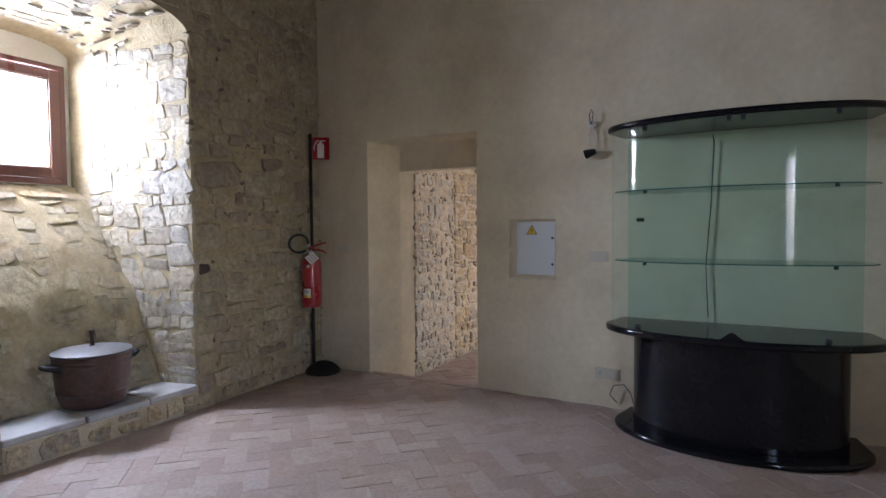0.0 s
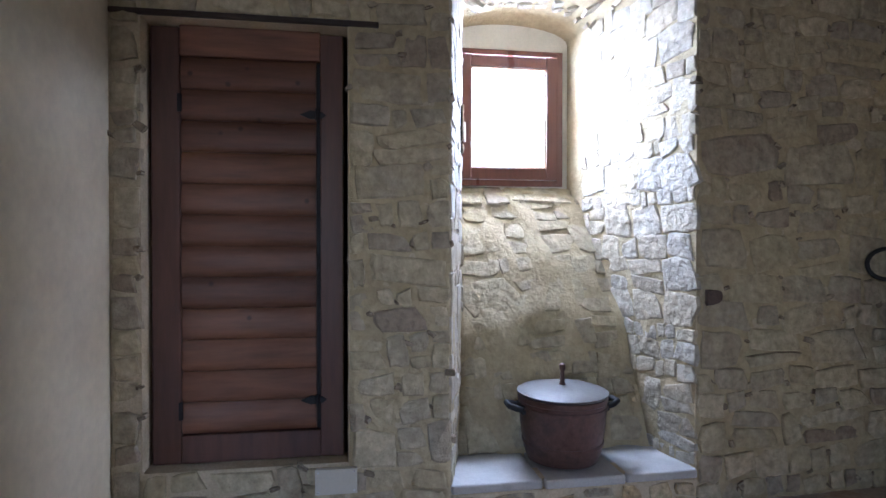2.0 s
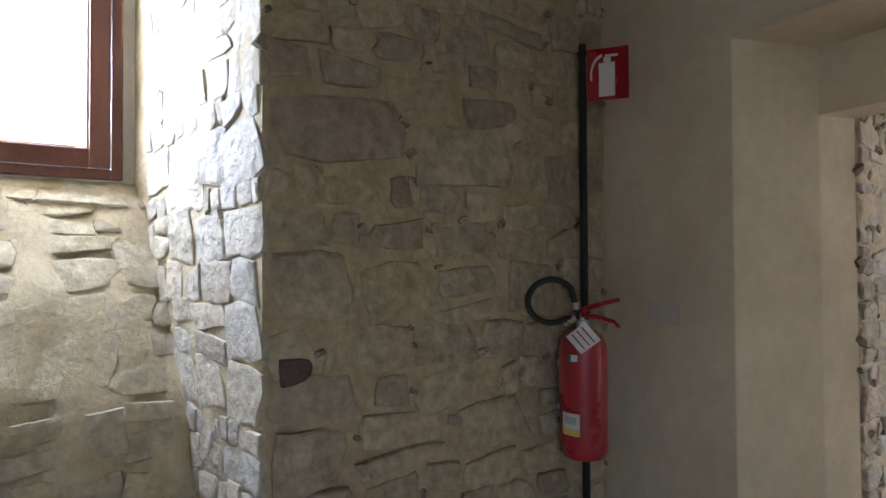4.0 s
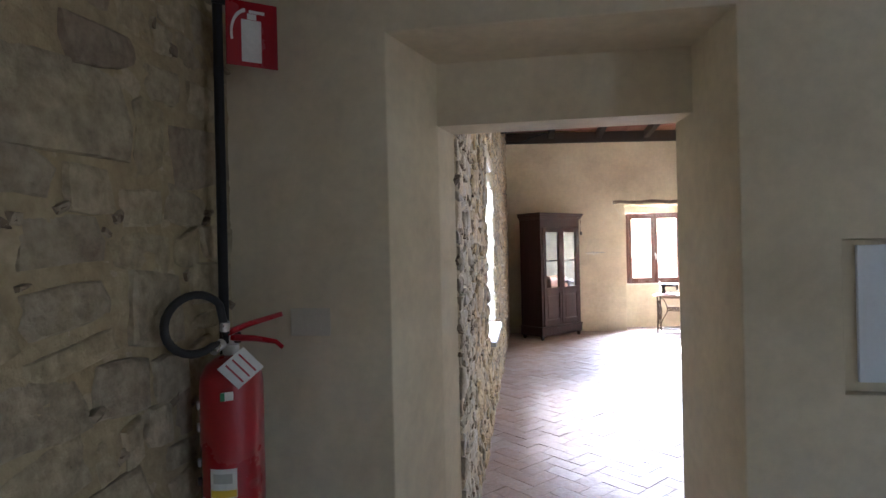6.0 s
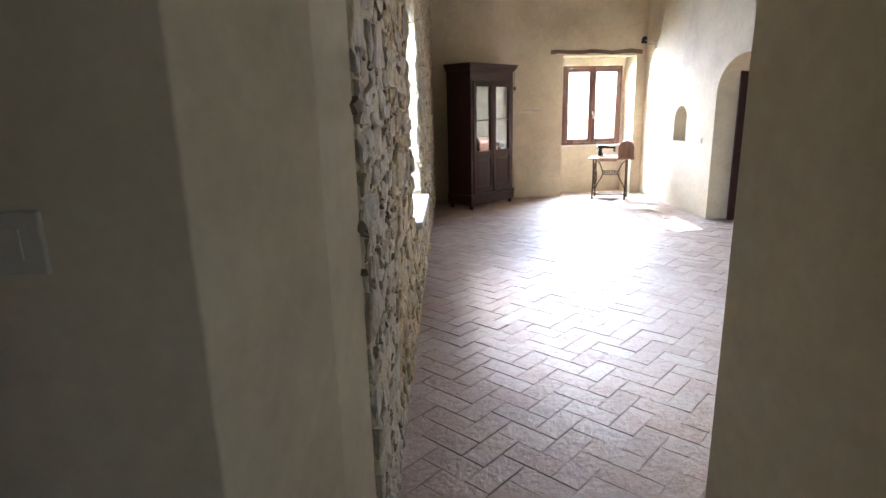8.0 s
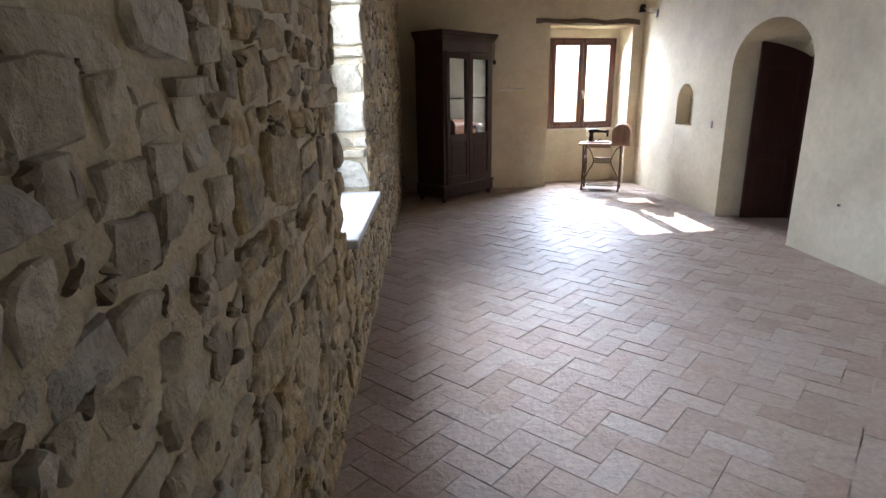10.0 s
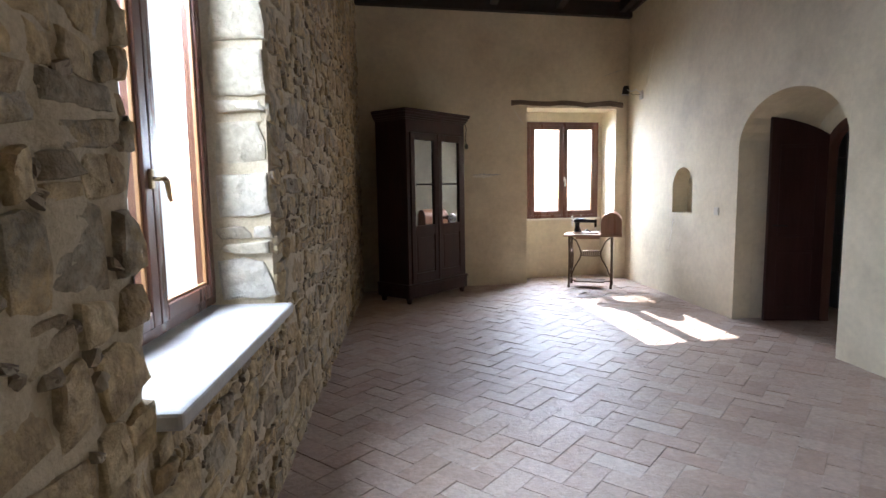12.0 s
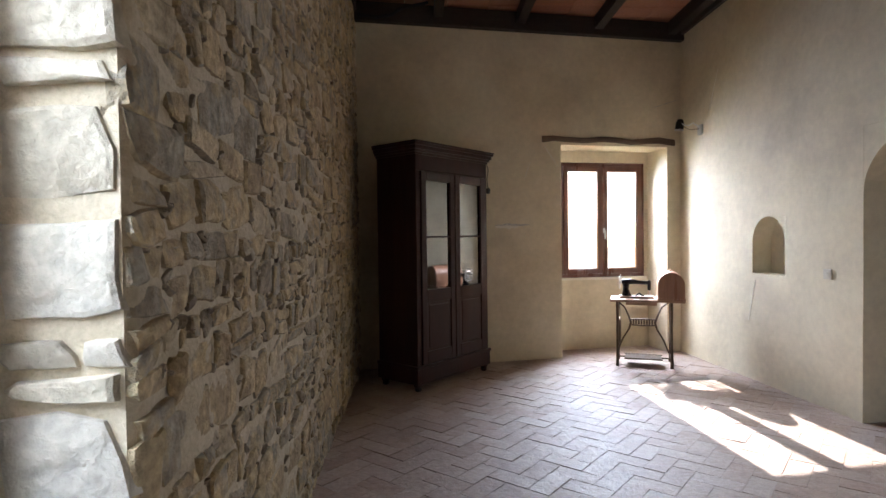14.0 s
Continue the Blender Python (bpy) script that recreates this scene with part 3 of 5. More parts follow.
SLOPE = [(-0.36, PLAT - 0.03), (-0.44, 0.5), (-0.60, 0.95), (-0.86, 1.38), (-1.14, 1.80), (-1.25, 1.885)]
back = bmesh.new()
grid = []
for k in range(25):
    f = k / 24 * (len(SLOPE) - 1)
    i = min(int(f), len(SLOPE) - 2)
    x = SLOPE[i][0] + (SLOPE[i + 1][0] - SLOPE[i][0]) * (f - i)
    z = SLOPE[i][1] + (SLOPE[i + 1][1] - SLOPE[i][1]) * (f - i)
    grid.append([back.verts.new((x + rough((q, k, 3), 0.055, 0.5), -(N0 - 0.03 + (N1 - N0 + 0.06) * q / 24), z + rough((k, q, 9), 0.025, 0.6))) for q in range(25)])
for r0, r1 in zip(grid, grid[1:]):
    for q in range(24):
        back.faces.new((r0[q], r0[q + 1], r1[q + 1], r1[q]))
niche_back = structure(part("wall_niche_back", back, "washed_mortar", smooth=True), "sloping rubble back of the window niche")

platform = bmesh.new()
for k, (u0, u1) in enumerate(((N0, 2.06), (2.07, 2.52), (2.53, N1))):
    box(platform, -0.75, 0.03 + 0.012 * (k % 2), -u1, -u0, PLAT - 0.05, PLAT, bevel=0.012)
structure(part("trim_niche_slab", platform, "slab"), "grey stone slabs paving the raised niche", "slab")
structure(part("wall_niche_base", box(bmesh.new(), -0.75, 0.02, -N1, -N0, -0.2, PLAT - 0.05, bevel=0.01), "mortar"), "stone and mortar base under the niche")

# room 1: plain walls that close it
south = structure(part("wall_south", box(bmesh.new(), -0.15, 1.9, -4.95, -4.655, -0.3, TOP), "plaster"), "cream plaster wall beside the old door")
soften(south)
structure(part("wall_south_return", box(bmesh.new(), 1.6, 1.9, -8.0, -4.95, -0.3, TOP), "plaster"), "cream plaster wall")
structure(part("wall_back", wall_mesh((1.9, 7.0), (-0.3, TOP), -8.2, -8.0, []), "plaster"), "cream plaster wall")
east = part("wall_east", wall_mesh((-8.0, 0.0), (-0.3, TOP), -6.5, -6.2, [(-5.75, -4.75, 0.95, 2.45)]), "plaster")
east.data.transform(Matrix(((0, -1, 0, 0), (1, 0, 0, 0), (0, 0, 1, 0), (0, 0, 0, 1))))
structure(east, "cream plaster wall with a window opening")
# unseen pieces added to shut daylight out of the hollow wall
for name, dims in (("wall_cavity_south", (-1.5, -0.15, -4.95, -4.66)), ("wall_cavity_north", (-1.5, -0.15, 0.0, 0.3))):
    structure(part(name, box(bmesh.new(), *dims, -0.6, TOP), "mortar"), "unseen end piece added to keep daylight out of the wall cavity")
structure(part("wall_cavity_foot", box(bmesh.new(), -1.5, -0.15, -4.95, 0.3, -0.6, -0.2), "mortar"), "unseen foot piece added to keep daylight out of the wall cavity")
ceil_1 = bmesh.new()
box(ceil_1, -1.6, 7.0, -8.2, 0.4, 4.12, 4.4)
for x in np.arange(0.9, 6.2, 0.85):
    box(ceil_1, float(x) - 0.05, float(x) + 0.05, -8.0, 0.0, 4.0, 4.13)
box(ceil_1, 0.0, 6.2, -0.16, -0.002, 3.90, 4.1)
tagged(part("ceiling_room_1", ceil_1, "wood_beam"), "dark timber ceiling with beams", "ceiling", "", "structure")

# room 2: left stone wall, u along y
LEFT = along(0.702, 0.0, 0.690, 9.6)
W3 = (3.02, 4.385, 0.66, 2.43)
stone_2 = part("wall_stone_room_2", wall_mesh((1.6, 9.75), (-0.4, TOP), 0, 0.36, [W3]), "mortar")
stone_2.data.transform(LEFT)
structure(stone_2, "rubble stone wall of buff and grey blocks")
SPLAY = along(0.728, 0.602, 0.700, 1.6)
wedge = bmesh.new()
prism(wedge, [(0.30, 0.602), (0.728, 0.602), (0.700, 1.6), (0.30, 1.6)], -0.4, TOP, "z")
splay = structure(part("wall_stone_splay", wedge, "mortar"), "splayed end of the rubble stone wall beside the doorway")

# room 2: far wall, u from the right corner to the left one
FAR = along(0.655, 9.383, 4.626, 9.972)
FAR_LEN = math.hypot(4.626 - 0.655, 9.972 - 9.383)
R0, R1 = 2.44, 3.83
far_front = part("wall_far", wall_mesh((-0.4, FAR_LEN + 0.5), (-0.4, TOP), 0, 0.44, [(R0, R1, -0.39, 2.36)]), "plaster")
far_front.data.transform(FAR)
soften(structure(far_front, "cream lime-plastered end wall with a window recess"))
W2 = (2.60, 3.785, 0.745, 2.22)
far_back = part("wall_far_recess", wall_mesh((-0.4, FAR_LEN + 0.5), (-0.4, TOP), 0.44, 0.66, [W2]), "plaster")
far_back.data.transform(FAR)
structure(far_back, "cream plaster behind the window recess")

# room 2: right wall, u from the far corner towards the camera
RIGHT = along(4.626, 9.972, 4.812, 4.8)
A0, A1 = 2.72, 4.10
NI = (1.40, 1.865, 0.895, 1.24)
right_front = part("wall_right", wall_mesh((0.0, 9.5), (-0.4, TOP), 0, 0.2, [(A0, A1, -0.39, 2.09), (NI[0], NI[1], NI[2], 1.45)], [(A0, A1, 1.60, 0.49), (NI[0], NI[1], 1.20, 0.25)]), "plaster")
right_front.data.transform(RIGHT)
soften(structure(right_front, "cream plaster wall with an arched doorway and a small niche"))
right_back = part("wall_right_core", wall_mesh((0.0, 9.5), (-0.4, TOP), 0.2, 0.86, [(A0, A1, -0.39, 2.09)], [(A0, A1, 1.60, 0.49)]), "plaster")
right_back.data.transform(RIGHT)
structure(right_back, "plaster core of the arched doorway wall")

# beyond the arch: a dim space
hall = thing("wall_hall", "dim hall beyond the arched doorway", "wall", None, "", "structure")
for dims in ((6.9, 7.1, 3.2, 9.3), (5.4, 7.1, 9.3, 9.5), (5.4, 7.1, 3.0, 3.2)):
    boxed("hall_side", (*dims, -0.4, TOP), "plaster", hall)

# room 2 ceiling: wall plates, rafters and clay deck, rising a little towards the doorway
def roof_z(y):
    return 3.70 + 0.05 * (9.9 - y)


deck = bmesh.new()
rows_y = np.arange(0.3, 10.4, 0.27)
for y in rows_y:
    y = float(y)
    for x in np.arange(0.3, 5.8, 0.475):
        x = float(x)
        m = pose(x + 0.235, y + 0.13, roof_z(y) + 0.15 + rng.uniform(-0.003, 0.003), -2.86, 0, 0)
        box(deck, -0.234, 0.234, -0.132, 0.132, 0, 0.03, m=m)
ceil_2 = part("ceiling_room_2", deck, "deck")
tagged(ceil_2, "clay-tiled roof deck over dark rafters", "ceiling", "", "structure")
raft = bmesh.new()
for x in (0.68, 1.62, 2.57, 3.52, 4.47):
    a, b = roof_z(0.3), roof_z(10.2)
    prism(raft, [(0.3, a), (10.2, b), (10.2, b + 0.15), (0.3, a + 0.15)], x - 0.05, x + 0.05, "x")
tagged(part("ceiling_rafters", raft, "wood_beam"), "dark timber rafters", "ceiling", "", "structure")
plate = part("ceiling_wall_plate", box(bmesh.new(), -0.3, FAR_LEN + 0.3, -0.10, -0.003, 3.645, 3.85, bevel=0.008), "wood_beam")
plate.data.transform(FAR)
tagged(plate, "dark timber wall plate along the end wall", "beam", "", "structure")
plate = part("ceiling_side_plate", box(bmesh.new(), 0.1, 9.3, -0.045, -0.003, 3.70, 3.80, bevel=0.006), "wood_beam")
plate.data.transform(RIGHT @ pose(0, 0, 0.0, 0, -2.86, 0))
tagged(plate, "thin dark timber strip along the wall top", "beam", "", "structure")
structure(part("roof", box(bmesh.new(), -1.7, 7.2, 0.2, 10.9, 4.42, 4.5), "deck"), "roof over the large room", "roof")

# outside
ground = bmesh.new()
lathe(ground, [(0.01, 0), (40, -0.5), (400, -20), (3000, -60)], 48, (0, 0, -5.0))
structure(part("ground", ground, "earth"), "dry hillside ground reaching the horizon", "ground")

house = thing("neighbour_house", "pale rendered house seen through the window", "house", pose(-9.5, 16.0, -5.0))
boxed("wall", (-2.5, 2.5, -6.0, 6.0, 0, 16.0), "render_wall", house, 0.03)
prism_roof = bmesh.new()
prism(prism_roof, [(-2.9, 15.95), (2.9, 15.95), (0, 17.4)], -6.3, 6.3, "y")
part("roof", prism_roof, "deck", house, "clay tile roof")

# ================= windows =================


def window(name, label, m, w, h, sashes, stile, hinge_light=False):
    """A wooden casement window in its own frame: u right, d away from the room, z up, from the lower left corner."""
    win = thing(name, label, "window", m, "", "structure")
    fw, fd = 0.045, 0.07
    fr = bmesh.new()
    box(fr, 0, fw, 0, fd, 0, h, 0.004)
    box(fr, w - fw, w, 0, fd, 0, h, 0.004)
    box(fr, fw, w - fw, 0, fd, 0, fw, 0.004)
    box(fr, fw, w - fw, 0, fd, h - fw, h, 0.004)
    part("window_frame", fr, "wood_window", win)
    sw = (w - 2 * fw) / sashes
    for k in range(sashes):
        u0, u1, z0, z1 = fw + k * sw + 0.002, fw + (k + 1) * sw - 0.002, fw + 0.002, h - fw - 0.002
        sash = bmesh.new()
        for dims in ((u0, u0 + stile, z0, z1), (u1 - stile, u1, z0, z1), (u0 + stile, u1 - stile, z0, z0 + stile), (u0 + stile, u1 - stile, z1 - stile, z1)):
            box(sash, dims[0], dims[1], -0.018, 0.045, dims[2], dims[3], 0.005)
        sash = part("sash", sash, "wood_window", win)
        bead = bmesh.new()
        a, b, c, d = u0 + stile, u1 - stile, z0 + stile, z1 - stile
        for dims in ((a, a + 0.012, c, d), (b - 0.012, b, c, d), (a + 0.012, b - 0.012, c, c + 0.012), (a + 0.012, b - 0.012, d - 0.012, d)):
            box(bead, dims[0], dims[1], -0.004, 0.012, dims[2], dims[3], 0.003)
        part("glazing_bead", bead, "wood_light", sash)
        pane = part("pane", box(bmesh.new(), a + 0.002, b - 0.002, 0.014, 0.020, c + 0.002, d - 0.002), "glass", sash)
        pane.visible_shadow = False
    return win


def lever(parent, u, z, material, size=1.0, drop=True):
    """A casement handle on the room side: rose and bent lever."""
    bm = bmesh.new()
    box(bm, u - 0.016 * size, u + 0.016 * size, -0.03, -0.017, z - 0.04 * size, z + 0.04 * size, 0.004)
    h = part("handle", bm, material, parent, "brass casement handle" if material == "brass" else "pale casement handle")
    bar = bmesh.new()
    k = 0.72 * size
    pts = [(u, -0.03, z), (u, -0.055, z), (u + 0.02 * k, -0.062, z + 0.002), (u + 0.05 * k, -0.064, z - 0.012 * k), (u + 0.062 * k, -0.064, z - 0.05 * k), (u + 0.072 * k, -0.064, z - 0.10 * k), (u + 0.085 * k, -0.066, z - 0.125 * k)]
    if not drop:
        pts = [(u, -0.03, z), (u, -0.052, z), (u, -0.056, z - 0.02), (u, -0.056, z - 0.06), (u, -0.056, z - 0.11)]
    tube(bar, pts, [0.008, 0.008, 0.010, 0.011, 0.010, 0.008, 0.006][:len(pts)], 8)
    part("lever", bar, material, h, smooth=True)


# small window of the niche: seen from the room u runs towards +y
NW = Matrix(((0, -1, 0, -1.20), (1, 0, 0, -2.80), (0, 0, 1, 1.89), (0, 0, 0, 1)))
window_1 = window("window_1", "small single-sash stained wooden window in the niche", NW, 0.84, 1.01, 1, 0.085)
lever(window_1, 0.075, 0.42, "white_plastic", 1.0, False)
# end-wall window
window_2 = window("window_2", "two-sash stained wooden window with a pale sill", FAR @ Matrix.Translation((2.605, 0.445, 0.748)), 1.175, 1.468, 2, 0.062)
lever(window_2, 0.60, 0.60, "white_plastic", 0.8, False)
sill = part("window_sill", box(bmesh.new(), -0.02, 1.195, -0.035, 0.07, -0.03, -0.002, 0.006), "plaster_white", window_2)
# side window: u towards +y as seen from the room
SW = LEFT @ Matrix.Translation((3.115, 0.275, 0.722))
window_3 = window("window_3", "tall two-sash wooden casement in the stone wall", SW, 1.262, 1.69, 2, 0.062)
lever(window_3, 0.612, 0.58, "brass", 0.9, True)
sill_3 = part("window_sill", box(bmesh.new(), -0.075, 1.292, -0.36, 0.07, -0.066, -0.014, 0.012), "slab", window_3, "broad pale stone sill")
head = part("trim_window_head", box(bmesh.new(), W3[0] - 0.06, W3[1] + 0.06, 0.01, 0.27, W3[3] - 0.012, W3[3] + 0.1, 0.012), "slab")
head.data.transform(LEFT)
structure(head, "flat stone head over the side window", "lintel")
check = part("wall_window_check", box(bmesh.new(), W3[0] - 0.01, 3.118, 0.20, 0.355, W3[2], W3[3]), "mortar")
check.data.transform(LEFT)
structure(check, "rebate in the stone jamb behind the side window")
lintel = bmesh.new()
n = 24
for k in range(n + 1):
    u = 2.20 + (3.93 - 2.20) * k / n
    zc = 2.425 + 0.012 * math.sin(k * 0.7) + rough((k, 1, 2), 0.012, 0.6)
    hh = 0.042 + rough((k, 5, 2), 0.008, 0.5)
    ring = [lintel.verts.new((u, d, zc + e)) for d, e in ((0.2, -hh), (-0.012, -hh * 0.8), (-0.022, 0), (-0.012, hh * 0.85), (0.2, hh))]
    if k:
        for q in range(4):
            lintel.faces.new((last[q], last[q + 1], ring[q + 1], ring[q]))
        if k == n:
            lintel.faces.new(ring)
    else:
        lintel.faces.new(ring[::-1])
    last = ring
lintel_ob = part("trim_lintel", lintel, "wood_lintel", smooth=True)
lintel_ob.data.transform(FAR)
structure(lintel_ob, "rough old timber lintel over the window", "lintel")

# tie beam across the large room, with its corbel
tie = bmesh.new()
box(tie, 0.55, 4.95, 6.9, 7.14, 3.565, 3.80, 0.012)
tagged(part("ceiling_tie_beam", tie, "wood_beam"), "heavy dark timber tie beam", "beam", "", "structure")
corbel = bmesh.new()
prism(corbel, [(0.7, 3.565), (0.7, 3.40), (0.95, 3.43), (1.15, 3.50), (1.25, 3.565)], 6.93, 7.11, "y")
tagged(part("ceiling_corbel", corbel, "wood_beam"), "dark carved timber corbel under the beam", "beam", "", "structure")

# ================= room 1 =================


def plank_door():
    """The old door: frame, ledged boards, iron latches."""
    d = thing("door_1", "closed reddish-brown plank door in a dark frame set in the stone wall", "door", Matrix(((0, -1, 0, -0.085), (1, 0, 0, -4.515), (0, 0, 1, 0.36), (0, 0, 0, 1))), "", "structure")
    w, h = 0.97, 2.185
    for name, dims in (("stile", (0.016, 0.15, 0, 0.06, 0.006, h - 0.012)), ("stile", (0.83, w - 0.024, 0, 0.06, 0.006, h - 0.012)), ("rail", (0.15, 0.83, 0, 0.06, 0.006, 0.145)), ("rail", (0.15, 0.83, 0, 0.06, h - 0.15, h))):
        boxed(name, dims, "wood_frame" if dims[0] < 0.1 or dims[4] < 0.1 else "wood_red", d, 0.006)
    n = 12
    pitch = (h - 0.30) / n
    for k in range(n):
        z0 = 0.149 + k * pitch
        z1 = z0 + pitch - 0.003
        profile = [(0.045, z0), (0.045, z1), (0.022, z1), (0.012, z1 - 0.02), (0.006, z1 - 0.045), (0.003, z0 + 0.065), (0.005, z0 + 0.03), (0.014, z0 + 0.008), (0.022, z0)]
        part("plank", prism(bmesh.new(), profile, 0.154, 0.808, "x"), "wood_red", d, smooth=True)
    # unseen board added so no daylight leaks between the planks
    boxed("backing", (0.15, 0.83, 0.046, 0.058, 0.145, h - 0.15), "wood_frame", d)
    # black strip painted in for the shade of the gap by the stile
    boxed("gap_shade_strip", (0.81, 0.828, 0.02, 0.0455, 0.148, h - 0.152), "black_iron", d)
    for z in (0.30, 1.76):
        bm = bmesh.new()
        prism(bm, [(0.73, z), (0.78, z + 0.022), (0.84, z + 0.016), (0.86, z), (0.84, z - 0.016), (0.78, z - 0.022)], -0.008, 0.004, "y")
        tube(bm, [(0.815, -0.012, z - 0.03), (0.815, -0.012, z + 0.03)], 0.009)
        part("hinge", bm, "black_iron", d, "black forged strap hinge")
    for z in (0.27, 1.80):
        boxed("hinge_pin", (0.140, 0.160, -0.008, 0.004, z - 0.045, z + 0.045), "black_iron", d, 0.003)
    return d


plank_door()


def junction_box():
    j = thing("junction_box", "pale plastic junction box low on the stone wall", "junction box", pose(0.012, -3.603, 0.285))
    boxed("body", (0, 0.03, -0.10, 0.10, -0.06, 0.06), "cream_plastic", j, 0.004)
    boxed("cover", (0.03, 0.038, -0.103, 0.103, -0.063, 0.063), "cream_plastic", j, 0.003)
    for y in (-0.088, 0.088):
        for z in (-0.048, 0.048):
            part("screw", lathe(bmesh.new(), [(0, 0), (0.005, 0), (0.005, 0.002), (0, 0.003)], 10), "chrome", j).matrix_local = pose(0.038, y, z, 0, 90, 0)


junction_box()
slab = bmesh.new()
box(slab, -0.08, 0.022, -4.65, -3.39, 2.548, 2.575, 0.006)
structure(part("trim_door_lintel", slab, "wood_beam"), "thin dark timber lintel strip over the old door", "lintel")


def cooking_pot():
    p = thing("cooking_pot", "large tarnished copper pot with tin lid on the niche slab", "pot", pose(-0.25, -2.32, PLAT))
    bm = lathe(bmesh.new(), [(0.17, 0.0), (0.205, 0.012), (0.222, 0.06), (0.243, 0.18), (0.251, 0.27), (0.252, 0.30), (0.258, 0.305), (0.258, 0.328), (0.245, 0.33)], 48)
    part("body", bm, "copper", p, smooth=True)
    for z, r in ((0.275, 0.2545), (0.10, 0.231)):
        part("band", lathe(bmesh.new(), [(r - 0.012, z - 0.008), (r + 0.004, z - 0.006), (r + 0.004, z + 0.006), (r - 0.012, z + 0.008)], 48), "copper", p, smooth=True)
    lid = part("lid", lathe(bmesh.new(), [(0.256, 0.331), (0.262, 0.336), (0.262, 0.344), (0.24, 0.352), (0.15, 0.366), (0.05, 0.372), (0.01, 0.374)], 48), "tin", p, "dull grey tin lid", smooth=True)
    part("knob", lathe(bmesh.new(), [(0.022, 0.372), (0.014, 0.384), (0.012, 0.44), (0.018, 0.455), (0.018, 0.475), (0.006, 0.48)], 16), "copper", lid, smooth=True)
    p.scale = (1, 1, 1.15)
    for s in (-1, 1):
        bm = tube(bmesh.new(), [(-0.05, s * 0.245, 0.265), (-0.055, s * 0.29, 0.275), (-0.035, s * 0.325, 0.285), (0.035, s * 0.325, 0.285), (0.055, s * 0.29, 0.275), (0.05, s * 0.245, 0.265)], 0.016, 10)
        box(bm, -0.07, 0.07, s * 0.25 - 0.012, s * 0.25 + 0.012, 0.245, 0.285, 0.006)
        part("handle", bm, "black_iron", p, "black iron side handle", smooth=True)


cooking_pot()

EXT = pose(0.035, -0.262, 0, 0, 0, 36.9)


def extinguisher_stand():
    s = thing("extinguisher_stand", "black iron stand with tall pole and round foot in the corner", "stand", EXT)
    part("foot", lathe(bmesh.new(), [(0.19, 0.0), (0.194, 0.02), (0.175, 0.05), (0.13, 0.085), (0.07, 0.11), (0.02, 0.12)], 40, (0.09, 0.0, 0), 0.92, 0.92), "black_iron", s, smooth=True)
    part("pole", tube(bmesh.new(), [(0, 0, 0.03), (0, 0, 0.16), (0, 0, 2.46)], 0.0165, 14), "black_iron", s, smooth=True)
    bm = bmesh.new()
    box(bm, -0.02, 0.105, -0.022, -0.010, 2.403, 2.423, 0.002)
    part("bracket", bm, "black_iron", s)
    sign = part("sign", box(bmesh.new(), 0.022, 0.194, -0.030, -0.024, 2.198, 2.423, 0.002), "red", s, "red fire-extinguisher sign with a white pictogram")
    bm = bmesh.new()
    box(bm, 0.072, 0.138, -0.0325, -0.0305, 2.213, 2.358)
    box(bm, 0.092, 0.122, -0.0325, -0.0305, 2.36, 2.38)
    box(bm, 0.098, 0.150, -0.0325, -0.0305, 2.382, 2.392)
    for k in range(8):
        a, b = radians(100 + k * 12), radians(112 + k * 12)
        prism(bm, [(0.095 + r * 0.06 * math.cos(t), 2.308 + r * 0.09 * math.sin(t)) for t, r in ((a, 1), (b, 1), (b, 0.86), (a, 0.86))], -0.0325, -0.0305, "y")
    part("pictogram", bm, "paper", sign)


extinguisher_stand()


